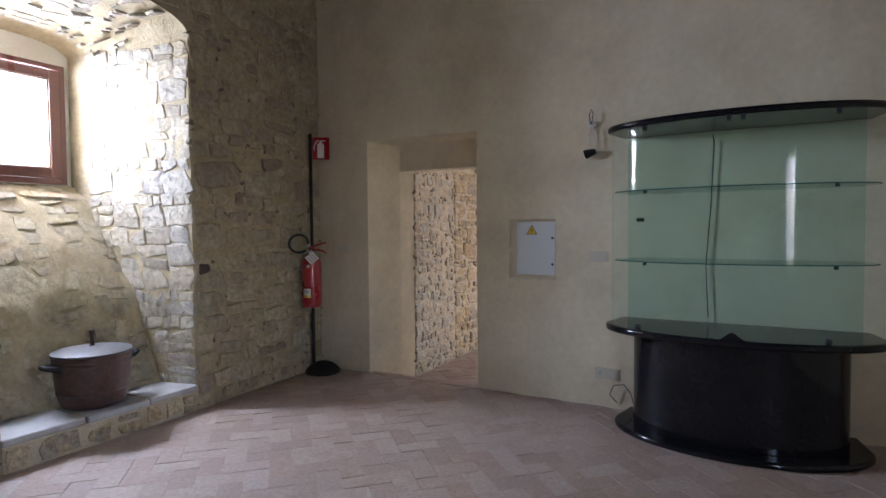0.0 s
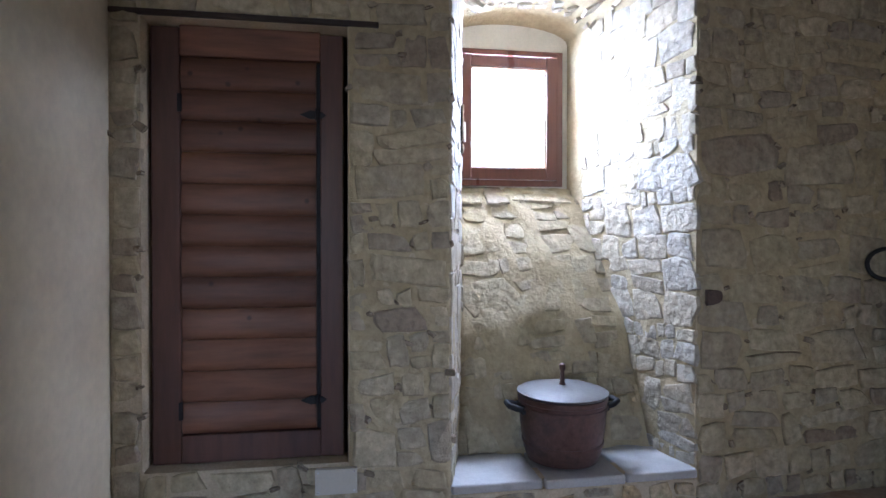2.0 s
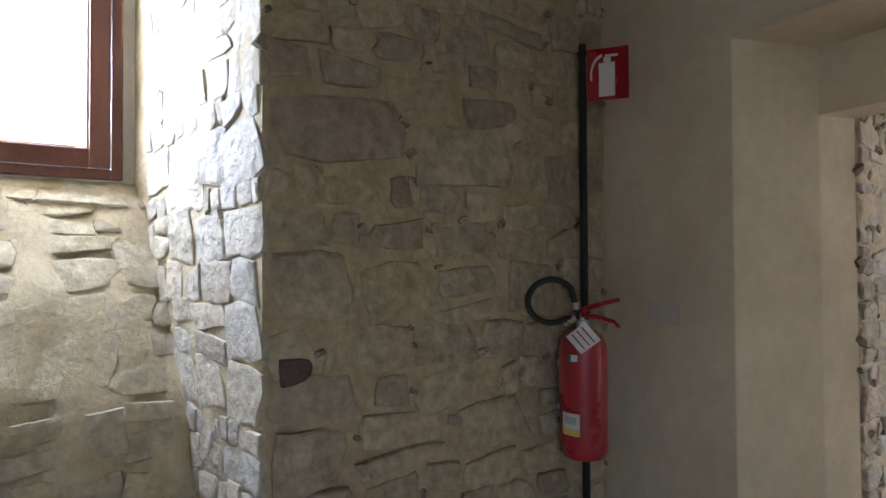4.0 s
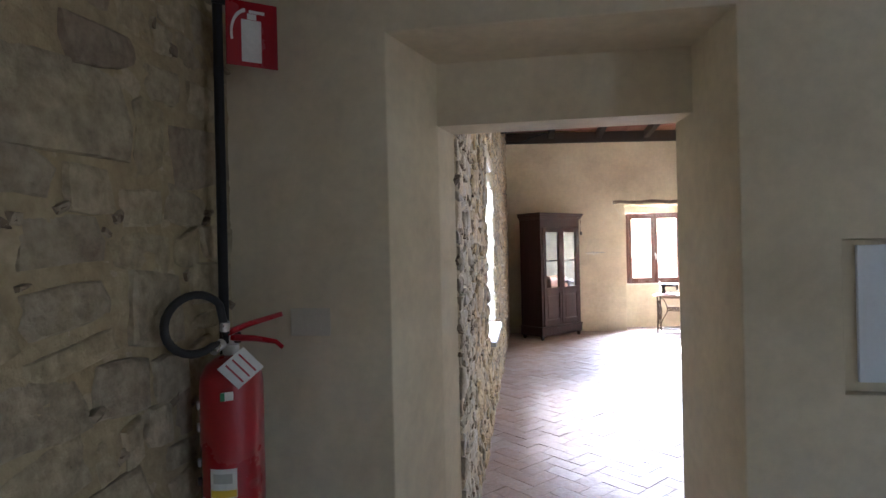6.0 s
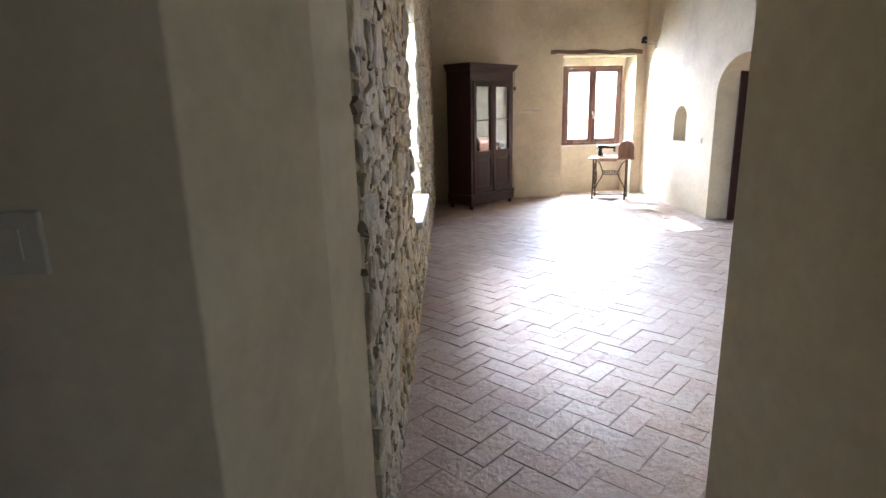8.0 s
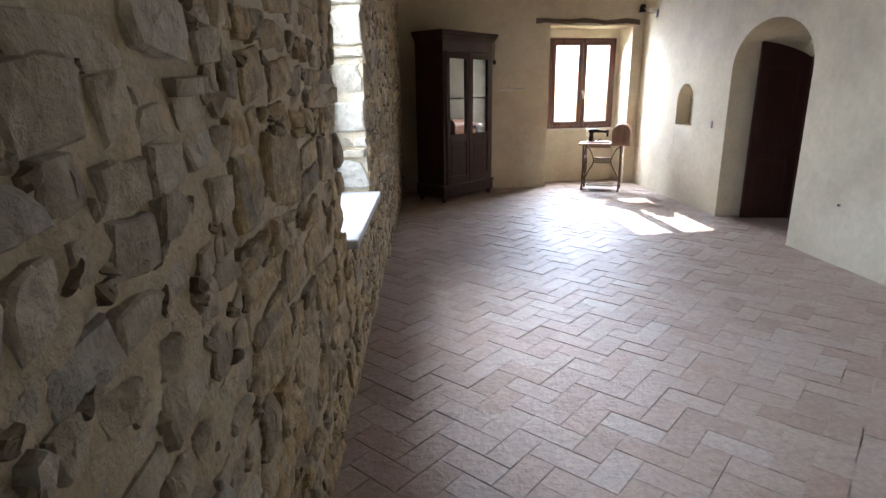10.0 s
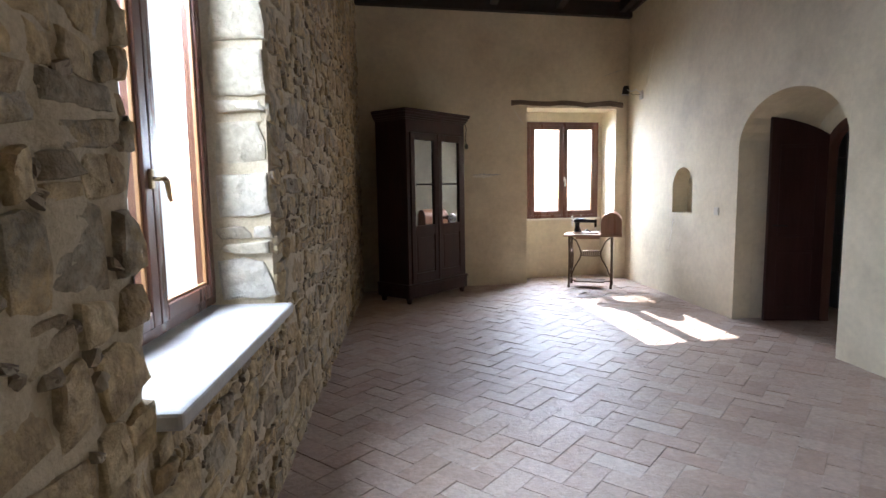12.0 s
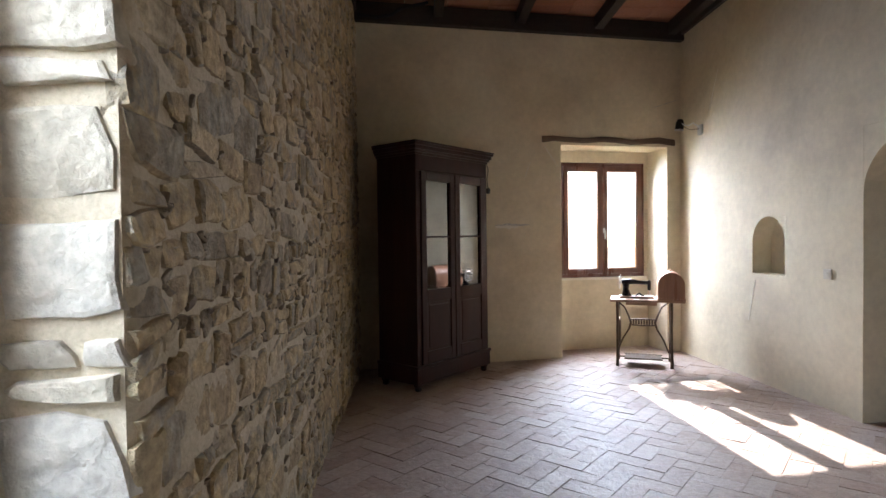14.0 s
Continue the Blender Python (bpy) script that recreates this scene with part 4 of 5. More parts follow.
def fire_extinguisher():
    e = thing("fire_extinguisher", "red fire extinguisher with a black hose hung on the stand", "extinguisher", EXT @ Matrix.Translation((0.004, -0.118, 0.70)))
    part("cylinder", lathe(bmesh.new(), [(0.07, 0.0), (0.085, 0.006), (0.096, 0.03), (0.098, 0.06), (0.098, 0.43), (0.094, 0.465), (0.078, 0.50), (0.05, 0.522), (0.03, 0.53)], 48), "red", e, smooth=True)
    part("neck", lathe(bmesh.new(), [(0.026, 0.525), (0.026, 0.56), (0.018, 0.565), (0.018, 0.60)], 20), "chrome", e, smooth=True)
    bm = bmesh.new()
    box(bm, -0.025, 0.03, -0.016, 0.016, 0.565, 0.60, 0.004)
    part("valve", bm, "black_iron", e)
    up = bmesh.new()
    tube(up, [(-0.01, -0.01, 0.60), (0.05, -0.03, 0.625), (0.15, -0.07, 0.655)], [0.012, 0.010, 0.008])
    part("lever", up, "red", e, smooth=True)
    low = bmesh.new()
    tube(low, [(0.0, -0.01, 0.585), (0.07, -0.035, 0.578), (0.13, -0.062, 0.565), (0.15, -0.07, 0.545)], [0.012, 0.010, 0.008, 0.007])
    part("grip", low, "red", e, smooth=True)
    hose = bmesh.new()
    cx, cz, rr = -0.110, 0.645, 0.088
    pts = [(-0.028, -0.03, 0.572)] + [(cx + rr * math.cos(radians(a)), -0.03 + 0.62 * (cx + rr * math.cos(radians(a))), cz + rr * math.sin(radians(a))) for a in range(-58, -335, -14)] + [(-0.018, -0.03, 0.60)]
    tube(hose, pts, 0.0125, 10)
    hose = part("hose", hose, "rubber", e, "black rubber hose in a loop", smooth=True)
    for a in (((-0.03, -0.035, 0.573), (-0.062, -0.066, 0.556)), ((-0.022, -0.035, 0.612), (-0.022, -0.042, 0.640))):
        part("ferrule", tube(bmesh.new(), a, 0.0155, 12), "chrome", hose, smooth=True)
    tag = bmesh.new()
    prism(tag, [(-0.055, 0.505), (0.022, 0.565), (0.082, 0.497), (0.005, 0.437)], -0.104, -0.1015, "y")
    tag = part("tag", tag, "paper", e, "white printed inspection tag")
    bars = bmesh.new()
    for k, t in enumerate((0.25, 0.5, 0.75)):
        a, b = Vector((-0.055, 0.505)).lerp(Vector((0.022, 0.565)), t), Vector((0.005, 0.437)).lerp(Vector((0.082, 0.497)), t)
        d = (b - a).normalized() * 0.008
        nrm = Vector((-d.y, d.x)) * 0.35
        prism(bars, [tuple(a + d - nrm), tuple(b - d - nrm), tuple(b - d + nrm), tuple(a + d + nrm)], -0.1055, -0.1042, "y")
    part("print", bars, "red", tag)
    seal = bmesh.new()
    box(seal, -0.045, -0.01, -0.104, -0.099, 0.405, 0.432, 0.002)
    part("seal", seal, "paper", tag)
    boxed("seal_mark", (-0.048, -0.036, -0.1055, -0.0985, 0.406, 0.431), "green", tag)

    def wrapped(name, a0, a1, z0, z1, rad, mat, par, label=""):
        bm = bmesh.new()
        n = 10
        for k in range(n):
            t0, t1 = radians(a0 + (a1 - a0) * k / n), radians(a0 + (a1 - a0) * (k + 1) / n)
            bm.faces.new([bm.verts.new((rad * math.sin(t), -rad * math.cos(t), z)) for t, z in ((t0, z0), (t1, z0), (t1, z1), (t0, z1))])
        return part(name, bm, mat, par, label)
    lab = wrapped("label", -50, -2, 0.105, 0.195, 0.0988, "paper", e, "white paper label")
    wrapped("label_band", -49, -3, 0.108, 0.130, 0.0992, "yellow", lab)
    wrapped("label_print", -44, -10, 0.150, 0.180, 0.0992, "grey_plastic", lab)
    wrapped("label_red", 8, 50, 0.06, 0.13, 0.0988, "red", e)
    for z in (0.14, 0.20, 0.31, 0.38):
        boxed("clip", (-0.106, -0.096, -0.012, 0.008, z - 0.012, z + 0.012), "chrome" if z > 0.15 else "black_iron", e, 0.003)


fire_extinguisher()


def plate(name, label, m, w, h, buttons, category="switch", material="cream_plastic"):
    p = thing(name, label, category, m)
    boxed("cover", (0, w, -0.012, -0.0005, 0, h), material, p, 0.004)
    for u, z, bw, bh in buttons:
        boxed("button", (u, u + bw, -0.017, -0.0125, z, z + bh), material, p, 0.002)
    return p


plate("light_switch", "white plastic switch plate on the plaster by the doorway", pose(0.163, 0, 1.235), 0.157, 0.105, ((0.028, 0.026, 0.028, 0.053), (0.062, 0.026, 0.062, 0.053)))
plate("wall_socket", "pale plastic switch plate beside the display cabinet", pose(2.82, 0, 1.20), 0.15, 0.085, ((0.03, 0.02, 0.045, 0.045), (0.08, 0.02, 0.045, 0.045)), "socket")
low = plate("wall_socket", "white plastic socket plate low on the plaster wall", pose(2.87, 0, 0.235), 0.19, 0.09, ((0.08, 0.022, 0.04, 0.045), (0.13, 0.022, 0.04, 0.045)), "socket")
part("socket_hole", lathe(bmesh.new(), [(0.018, 0), (0.018, 0.004), (0.008, 0.005)], 16), "grey_plastic", low).matrix_local = pose(0.042, -0.0125, 0.045, 90)


def electric_panel():
    u0, u1, z0, z1 = PANEL
    p = thing("electric_panel", "white flush electric panel with a yellow warning triangle", "panel", pose(u0, 0, z0))
    w, h = u1 - u0, z1 - z0
    boxed("case", (0.002, w - 0.002, 0.046, 0.06, 0.002, h - 0.002), "plaster", p)
    boxed("door", (0.06, w + 0.0 - 0.004, 0.030, 0.045, 0.035, h - 0.02), "panel_white", p, 0.003)
    tri = bmesh.new()
    prism(tri, [(0.155, h - 0.13), (0.255, h - 0.13), (0.205, h - 0.045)], 0.026, 0.0295, "y")
    tri = part("warning_sign", tri, "yellow", p, "yellow warning triangle")
    edge = bmesh.new()
    A, B, C = Vector((0.155, h - 0.13)), Vector((0.255, h - 0.13)), Vector((0.205, h - 0.045))
    G = (A + B + C) / 3
    for a, b in ((A, B), (B, C), (C, A)):
        prism(edge, [tuple(a), tuple(b), tuple(b.lerp(G, 0.16)), tuple(a.lerp(G, 0.16))], 0.0245, 0.0255, "y")
    prism(edge, [(0.210, h - 0.075), (0.192, h - 0.098), (0.203, h - 0.098), (0.198, h - 0.120), (0.216, h - 0.094), (0.206, h - 0.094)], 0.0245, 0.0255, "y")
    part("border", edge, "ink", tri)
    for z in (0.13, h - 0.16):
        part("lock", lathe(bmesh.new(), [(0.011, 0), (0.011, 0.006), (0.004, 0.008)], 16), "black_iron", p).matrix_local = pose(w - 0.035, 0.030, z, 90)


electric_panel()


def bow(a, b, cx=3.9, cy=-0.30, back=-0.02, n=40):
    """Plan of the display cabinet: a bowed front and a flat back."""
    pts = [(cx + a * math.cos(t), cy + b * math.sin(t)) for t in (math.pi + math.pi * k / n for k in range(n + 1))]
    return pts + [(cx + a * 0.93, back), (cx - a * 0.93, back)]


def display_cabinet():
    d = thing("display_cabinet", "bow-fronted glass display cabinet on a glossy black base", "cabinet", pose(3.9, -0.3, 0))
    inv = pose(-3.9, 0.3, 0)
    for name, a, b, z0, z1, lab in (("plinth", 0.80, 0.49, 0.002, 0.045, ""), ("body", 0.665, 0.36, 0.045, 0.715, ""), ("counter", 0.87, 0.43, 0.715, 0.765, ""), ("top", 0.86, 0.39, 2.18, 2.225, "")):
        ob = part(name, prism(bmesh.new(), bow(a, b), z0, z1, "z", inv), "gloss_black", d, lab, smooth=True)
        bev = ob.modifiers.new("round", "BEVEL")
        bev.width, bev.segments, bev.limit_method = 0.018 if name != "body" else 0.004, 3, "ANGLE"
    glass = bmesh.new()
    for half in (0, 1):
        pts = bow(0.825, 0.385)[:41]
        pts = pts[:21] if half == 0 else pts[20:]
        if half:
            pts = [(x + 0.004, y) for x, y in pts]
        for (x0, y0), (x1, y1) in zip(pts, pts[1:]):
            glass.faces.new([glass.verts.new((x - 3.9, y + 0.3, z)) for x, y, z in ((x0, y0, 0.766), (x1, y1, 0.766), (x1, y1, 2.179), (x0, y0, 2.179))])
    bmesh.ops.remove_doubles(glass, verts=glass.verts, dist=0.001)
    g = part("front_glass", glass, "green_glass", d, "curved greenish glass front", smooth=True)
    g.visible_shadow = False
    bk = part("back_glass", box(bmesh.new(), -0.76, 0.76, 0.262, 0.268, 0.768, 2.177), "green_glass", d)
    bk.visible_shadow = False
    for z in (1.235, 1.735):
        sh = part("shelf", prism(bmesh.new(), bow(0.80, 0.36, back=-0.045), z, z + 0.008, "z", inv), "green_glass", d, "glass shelf")
        sh.visible_shadow = False
        rim = bmesh.new()
        edge_pts = [(x - 3.9, y + 0.3, z + 0.004) for x, y in bow(0.802, 0.362)[:41]]
        tube(rim, edge_pts, 0.004, 6)
        part("shelf_edge", rim, "green_edge", d)
        for x, y in ((-0.55, -0.26), (0.55, -0.26)):
            boxed("clip", (x - 0.012, x + 0.012, y - 0.012, y + 0.012, z - 0.02, z), "black_iron", d, 0.003)
    for x in (-0.55, 0.55, -0.03, 0.05):
        boxed("clamp", (x - 0.014, x + 0.014, -0.40 + 0.35 * x * x, -0.36 + 0.35 * x * x, 2.145, 2.181), "black_iron", d, 0.003)
    for x in (-0.60, 0.52):
        boxed("clamp", (x - 0.016, x + 0.016, -0.37 + 0.35 * x * x, -0.33 + 0.35 * x * x, 0.765, 0.79), "black_iron", d, 0.003)
    lock = bmesh.new()
    prism(lock, [(-0.075, 0.764), (0.075, 0.764), (0.045, 0.785), (0.012, 0.812), (-0.012, 0.812), (-0.045, 0.785)], -0.415, -0.385, "y")
    part("lock", lock, "gloss_black", d)
    part("glass_hinge", box(bmesh.new(), -0.60, -0.55, -0.30, -0.27, 1.52, 1.545, 0.004), "black_iron", d)


display_cabinet()
cable = tube(bmesh.new(), [(3.05, -0.012, 0.05), (3.0, -0.05, 0.12), (3.03, -0.05, 0.20), (3.11, -0.03, 0.21), (3.17, -0.06, 0.15), (3.2, -0.1, 0.07), (3.22, -0.14, 0.05)], 0.004, 6)
tagged(part("power_cable", cable, "rubber", smooth=True), "thin black power cable looped beside the cabinet", "cable")
wire = tube(bmesh.new(), [(3.72, -0.024, 0.8), (3.70, -0.022, 1.2), (3.73, -0.022, 1.6), (3.75, -0.022, 2.1), (3.74, -0.022, 2.16)], 0.004, 6)
tagged(part("wall_cable", wire, "rubber", smooth=True), "dark cable hanging on the wall behind the cabinet", "cable")


def loose_lamp():
    l = thing("wall_lamp", "small spotlight hanging from loose wires on the plaster", "lamp", pose(2.85, -0.005, 2.30))
    part("hook", tube(bmesh.new(), [(0.0, 0, 0.0), (0.0, -0.04, 0.03), (0.015, -0.05, 0.10), (0.0, -0.05, 0.14), (-0.015, -0.05, 0.10), (-0.01, -0.045, 0.02)], 0.004, 6), "black_iron", l)
    part("rose", lathe(bmesh.new(), [(0.03, 0), (0.03, 0.02), (0.012, 0.03)], 16), "chrome", l).matrix_local = pose(0, 0, 0.02, 90)
    for dx in (-0.02, 0.03):
        part("wire", tube(bmesh.new(), [(0.0, -0.02, 0.02), (dx * 1.4, -0.035, -0.08), (dx * 0.8, -0.04, -0.19)], 0.0028, 6), "white_plastic", l)
    head = part("head", tube(bmesh.new(), [(-0.05, -0.05, -0.225), (-0.02, -0.05, -0.215), (0.035, -0.05, -0.20)], [0.038, 0.034, 0.02], 16), "black_iron", l, smooth=True)
    part("bulb", tube(bmesh.new(), [(-0.054, -0.05, -0.227), (-0.060, -0.05, -0.229)], [0.03, 0.02], 16), "chrome", head)


loose_lamp()

# ================= room 2 =================


def wardrobe():
    a = math.degrees(math.atan2(9.215 - 8.40, 2.118 - 1.326)) + 0.8
    w = thing("wardrobe", "tall dark wooden wardrobe with two mirrored doors standing across the corner", "wardrobe", pose(1.335, 8.41, F2, 0, 0, a))
    W, D, H = 1.12, 0.52, 2.36
    base = bmesh.new()
    box(base, -0.02, W + 0.02, -0.02, D + 0.005, 0.07, 0.24, 0.008)
    box(base, -0.03, W + 0.03, -0.03, D + 0.005, 0.215, 0.245, 0.008)
    part("base", base, "wood_wardrobe", w)
    for x, y in ((0.035, 0.03), (W - 0.035, 0.03), (0.035, D - 0.05), (W - 0.035, D - 0.05)):
        part("foot", lathe(bmesh.new(), [(0.022, 0), (0.034, 0.015), (0.03, 0.035), (0.042, 0.055), (0.042, 0.072)], 16, (x, y, 0)), "wood_wardrobe", w, smooth=True)
    for name, dims in (("side", (0, 0.03, 0, D, 0.24, 2.24)), ("side", (W - 0.03, W, 0, D, 0.24, 2.24)), ("back", (0.03, W - 0.03, D - 0.015, D, 0.24, 2.24)), ("frieze", (0.0, W, -0.004, 0.022, 2.09, 2.24)), ("post", (0.0, 0.055, -0.006, 0.0, 0.245, 2.09)), ("post", (W - 0.055, W, -0.006, 0.0, 0.245, 2.09))):
        boxed(name, dims, "wood_wardrobe", w, 0.004)
    cor = bmesh.new()
    for z0, z1, o in ((2.24, 2.262, 0.012), (2.262, 2.285, 0.03), (2.285, 2.32, 0.045), (2.32, 2.345, 0.06), (2.345, 2.36, 0.066)):
        box(cor, -o, W + o, -o, D + 0.005, z0, z1, 0.005)
    part("cornice", cor, "wood_wardrobe", w)
    mid = W / 2
    for k, (x0, x1) in enumerate(((0.058, mid - 0.004), (mid + 0.004, W - 0.058))):
        fr = bmesh.new()
        st = 0.072
        z0, z1, zm = 0.25, 2.085, 0.90
        for dims in ((x0, x0 + st, z0, z1), (x1 - st, x1, z0, z1), (x0 + st, x1 - st, z0, z0 + 0.12), (x0 + st, x1 - st, z1 - 0.085, z1), (x0 + st, x1 - st, zm - 0.06, zm + 0.06)):
            box(fr, dims[0], dims[1], -0.022, 0.004, dims[2], dims[3], 0.005)
        door = part("door", fr, "wood_wardrobe", w)
        boxed("panel", (x0 + st, x1 - st, -0.010, 0.0, z0 + 0.12, zm - 0.06), "wood_wardrobe", door, 0.003)
        boxed("moulding", (x0 + st + 0.03, x1 - st - 0.03, -0.014, -0.009, z0 + 0.15, zm - 0.09), "wood_wardrobe", door, 0.004)
        for za, zb in ((zm + 0.06, 1.455), (1.472, z1 - 0.085)):
            half = (x1 - x0) / 2 - st
            part("mirror", box(bmesh.new(), -half + 0.001, half - 0.001, -0.004, 0.0, za, zb, m=pose((x0 + x1) / 2, -0.004, 0, 0, 0, 2.7)), "mirror", door, "old mirrored pane")
        boxed("glazing_bar", (x0 + st, x1 - st, -0.014, -0.002, 1.455, 1.472), "wood_wardrobe", door, 0.002)
    boxed("cover_strip", (mid - 0.014, mid + 0.014, -0.034, -0.022, 0.25, 2.085), "wood_wardrobe", w, 0.005)
    boxed("escutcheon", (mid - 0.006, mid + 0.006, -0.037, -0.034, 1.07, 1.11), "black_iron", w, 0.001)


wardrobe()

TAB = pose(3.905, 9.29, F2, 0, 0, -22)


def sewing_table():
    t = thing("sewing_table", "treadle sewing table with cast-iron legs and a worn wooden top", "table", TAB)
    boxed("tabletop", (-0.385, 0.385, -0.20, 0.20, 0.722, 0.75), "table_wood", t, 0.006)
    boxed("apron", (-0.22, 0.10, -0.195, -0.17, 0.69, 0.722), "table_wood", t, 0.004)
    for x in (-0.31, 0.25):
        side = bmesh.new()
        for s in (-1, 1):
            tube(side, [(x, s * 0.15, 0.722), (x, s * 0.155, 0.6), (x, s * 0.13, 0.45), (x, s * 0.14, 0.3), (x, s * 0.17, 0.14), (x, s * 0.19, 0.012)], [0.016, 0.014, 0.012, 0.012, 0.014, 0.018], 8)
            tube(side, [(x, s * 0.15, 0.70), (x, s * 0.06, 0.56), (x, 0.0, 0.42), (x, -s * 0.05, 0.30), (x, -s * 0.15, 0.16)], 0.008, 6)
        tube(side, [(x, -0.16, 0.715), (x, 0.16, 0.715)], 0.012, 6)
        tube(side, [(x, -0.17, 0.10), (x, 0.17, 0.10)], 0.010, 6)
        for z, r in ((0.60, 0.035), (0.20, 0.03)):
            tube(side, [(x, r * math.cos(q * 0.785), z + r * math.sin(q * 0.785)) for q in range(9)], 0.005, 6)
        part("leg_frame", side, "old_iron", t, "ornate cast-iron side frame", smooth=True)
    cross = bmesh.new()
    cx = -0.04
    for s in (-1, 1):
        tube(cross, [(cx + s * 0.285, 0.14, 0.70), (cx + s * 0.20, 0.14, 0.63), (cx + s * 0.155, 0.14, 0.53), (cx + s * 0.13, 0.14, 0.455), (cx + s * 0.15, 0.14, 0.38), (cx + s * 0.22, 0.14, 0.26), (cx + s * 0.275, 0.14, 0.12)], [0.010, 0.009, 0.010, 0.013, 0.010, 0.009, 0.010], 8)
    for z in (0.425, 0.488):
        tube(cross, [(cx - 0.14, 0.14, z), (cx, 0.14, z + (0.006 if z > 0.45 else -0.006)), (cx + 0.14, 0.14, z)], 0.008, 8)
    brace = part("brace", cross, "old_iron", t, "curved cast-iron cross brace", smooth=True)
    for k in range(8):
        boxed("letter_bar", (cx - 0.112 + k * 0.029, cx - 0.094 + k * 0.029, 0.132, 0.148, 0.433, 0.482), "old_iron", brace, 0.003)
    tread = bmesh.new()
    box(tread, cx - 0.19, cx + 0.19, -0.13, 0.13, 0.085, 0.093)
    for k in range(9):
        tube(tread, [(cx - 0.17 + k * 0.0425, -0.12, 0.095), (cx - 0.17 + k * 0.0425, 0.12, 0.095)], 0.005, 6)
    for y in (-0.13, 0.13):
        tube(tread, [(cx - 0.20, y, 0.09), (cx + 0.20, y, 0.09)], 0.008, 6)
    part("treadle", tread, "old_iron", t, "openwork iron treadle")
    part("treadle_bar", tube(bmesh.new(), [(-0.33, 0.0, 0.085), (0.25, 0.0, 0.085)], 0.008, 8), "old_iron", t)
    wheel = bmesh.new()
    for r, q in ((0.15, 0.009), (0.035, 0.008)):
        tube(wheel, [(-0.285, r * math.cos(a * math.pi / 12), 0.38 + r * math.sin(a * math.pi / 12)) for a in range(25)], q, 6)
    for a in range(6):
        c, s = math.cos(a * math.pi / 3), math.sin(a * math.pi / 3)
        tube(wheel, [(-0.285, 0.03 * c, 0.38 + 0.03 * s), (-0.285, 0.148 * c, 0.38 + 0.148 * s)], 0.006, 6)
    part("flywheel", wheel, "old_iron", t, "spoked iron flywheel", smooth=True)
    part("belt", tube(bmesh.new(), [(-0.285, 0.15, 0.40), (-0.29, 0.06, 0.722)], 0.003, 6), "rubber", t)


sewing_table()


def sewing_machine():
    s = thing("sewing_machine", "old black sewing machine with a spoked handwheel on the table", "sewing machine", TAB @ Matrix.Translation((-0.14, 0.02, 0.7505)))
    boxed("bed", (-0.15, 0.21, -0.09, 0.09, 0, 0.022), "table_wood", s, 0.005, "pale wooden bed plate")
    col = tube(bmesh.new(), [(-0.075, 0, 0.018), (-0.078, 0, 0.05), (-0.082, 0, 0.10), (-0.078, 0, 0.165)], [0.056, 0.046, 0.032, 0.036], 16)
    part("pillar", col, "gloss_black", s, smooth=True)
    arm = tube(bmesh.new(), [(-0.125, 0, 0.17), (-0.08, 0, 0.178), (-0.02, 0, 0.180), (0.06, 0, 0.172), (0.13, 0, 0.168), (0.165, 0, 0.168)], [0.026, 0.036, 0.031, 0.023, 0.021, 0.023], 16)
    part("arm", arm, "gloss_black", s, smooth=True)
    hd = bmesh.new()
    box(hd, 0.148, 0.186, -0.020, 0.020, 0.085, 0.198, 0.012)
    part("head", hd, "gloss_black", s)
    part("needle_bar", tube(bmesh.new(), [(0.17, 0, 0.095), (0.17, 0, 0.03)], 0.005, 8), "chrome", s)
    part("presser_foot", box(bmesh.new(), 0.155, 0.185, -0.02, 0.012, 0.023, 0.03, 0.002), "chrome", s)
    wheel = bmesh.new()
    tube(wheel, [(-0.148, 0.066 * math.cos(a * math.pi / 12), 0.17 + 0.066 * math.sin(a * math.pi / 12)) for a in range(25)], 0.009, 8)
    for a in range(9):
        c, q = math.cos(a * 2 * math.pi / 9), math.sin(a * 2 * math.pi / 9)
        tube(wheel, [(-0.148, 0.01 * c, 0.17 + 0.01 * q), (-0.148, 0.064 * c, 0.17 + 0.064 * q)], 0.004, 6)
    tube(wheel, [(-0.158, 0, 0.17), (-0.115, 0, 0.17)], 0.016, 10)
    part("handwheel", wheel, "chrome", s, "spoked steel handwheel", smooth=True)
    part("spool_pin", tube(bmesh.new(), [(-0.03, 0, 0.22), (-0.03, 0, 0.265)], 0.003, 6), "chrome", s)
    part("winder", tube(bmesh.new(), [(-0.12, -0.03, 0.205), (-0.15, -0.035, 0.245), (-0.13, -0.035, 0.255)], 0.008, 8), "chrome", s)
    part("plate", box(bmesh.new(), 0.10, 0.19, -0.06, 0.06, 0.022, 0.025), "chrome", s)
    foot = tube(bmesh.new(), [(0.02, -0.06, 0.03), (0.06, -0.06, 0.055), (0.09, -0.05, 0.035), (0.12, -0.05, 0.028)], [0.008, 0.012, 0.009, 0.006], 8)
    part("attachment", foot, "black_iron", s)


sewing_machine()


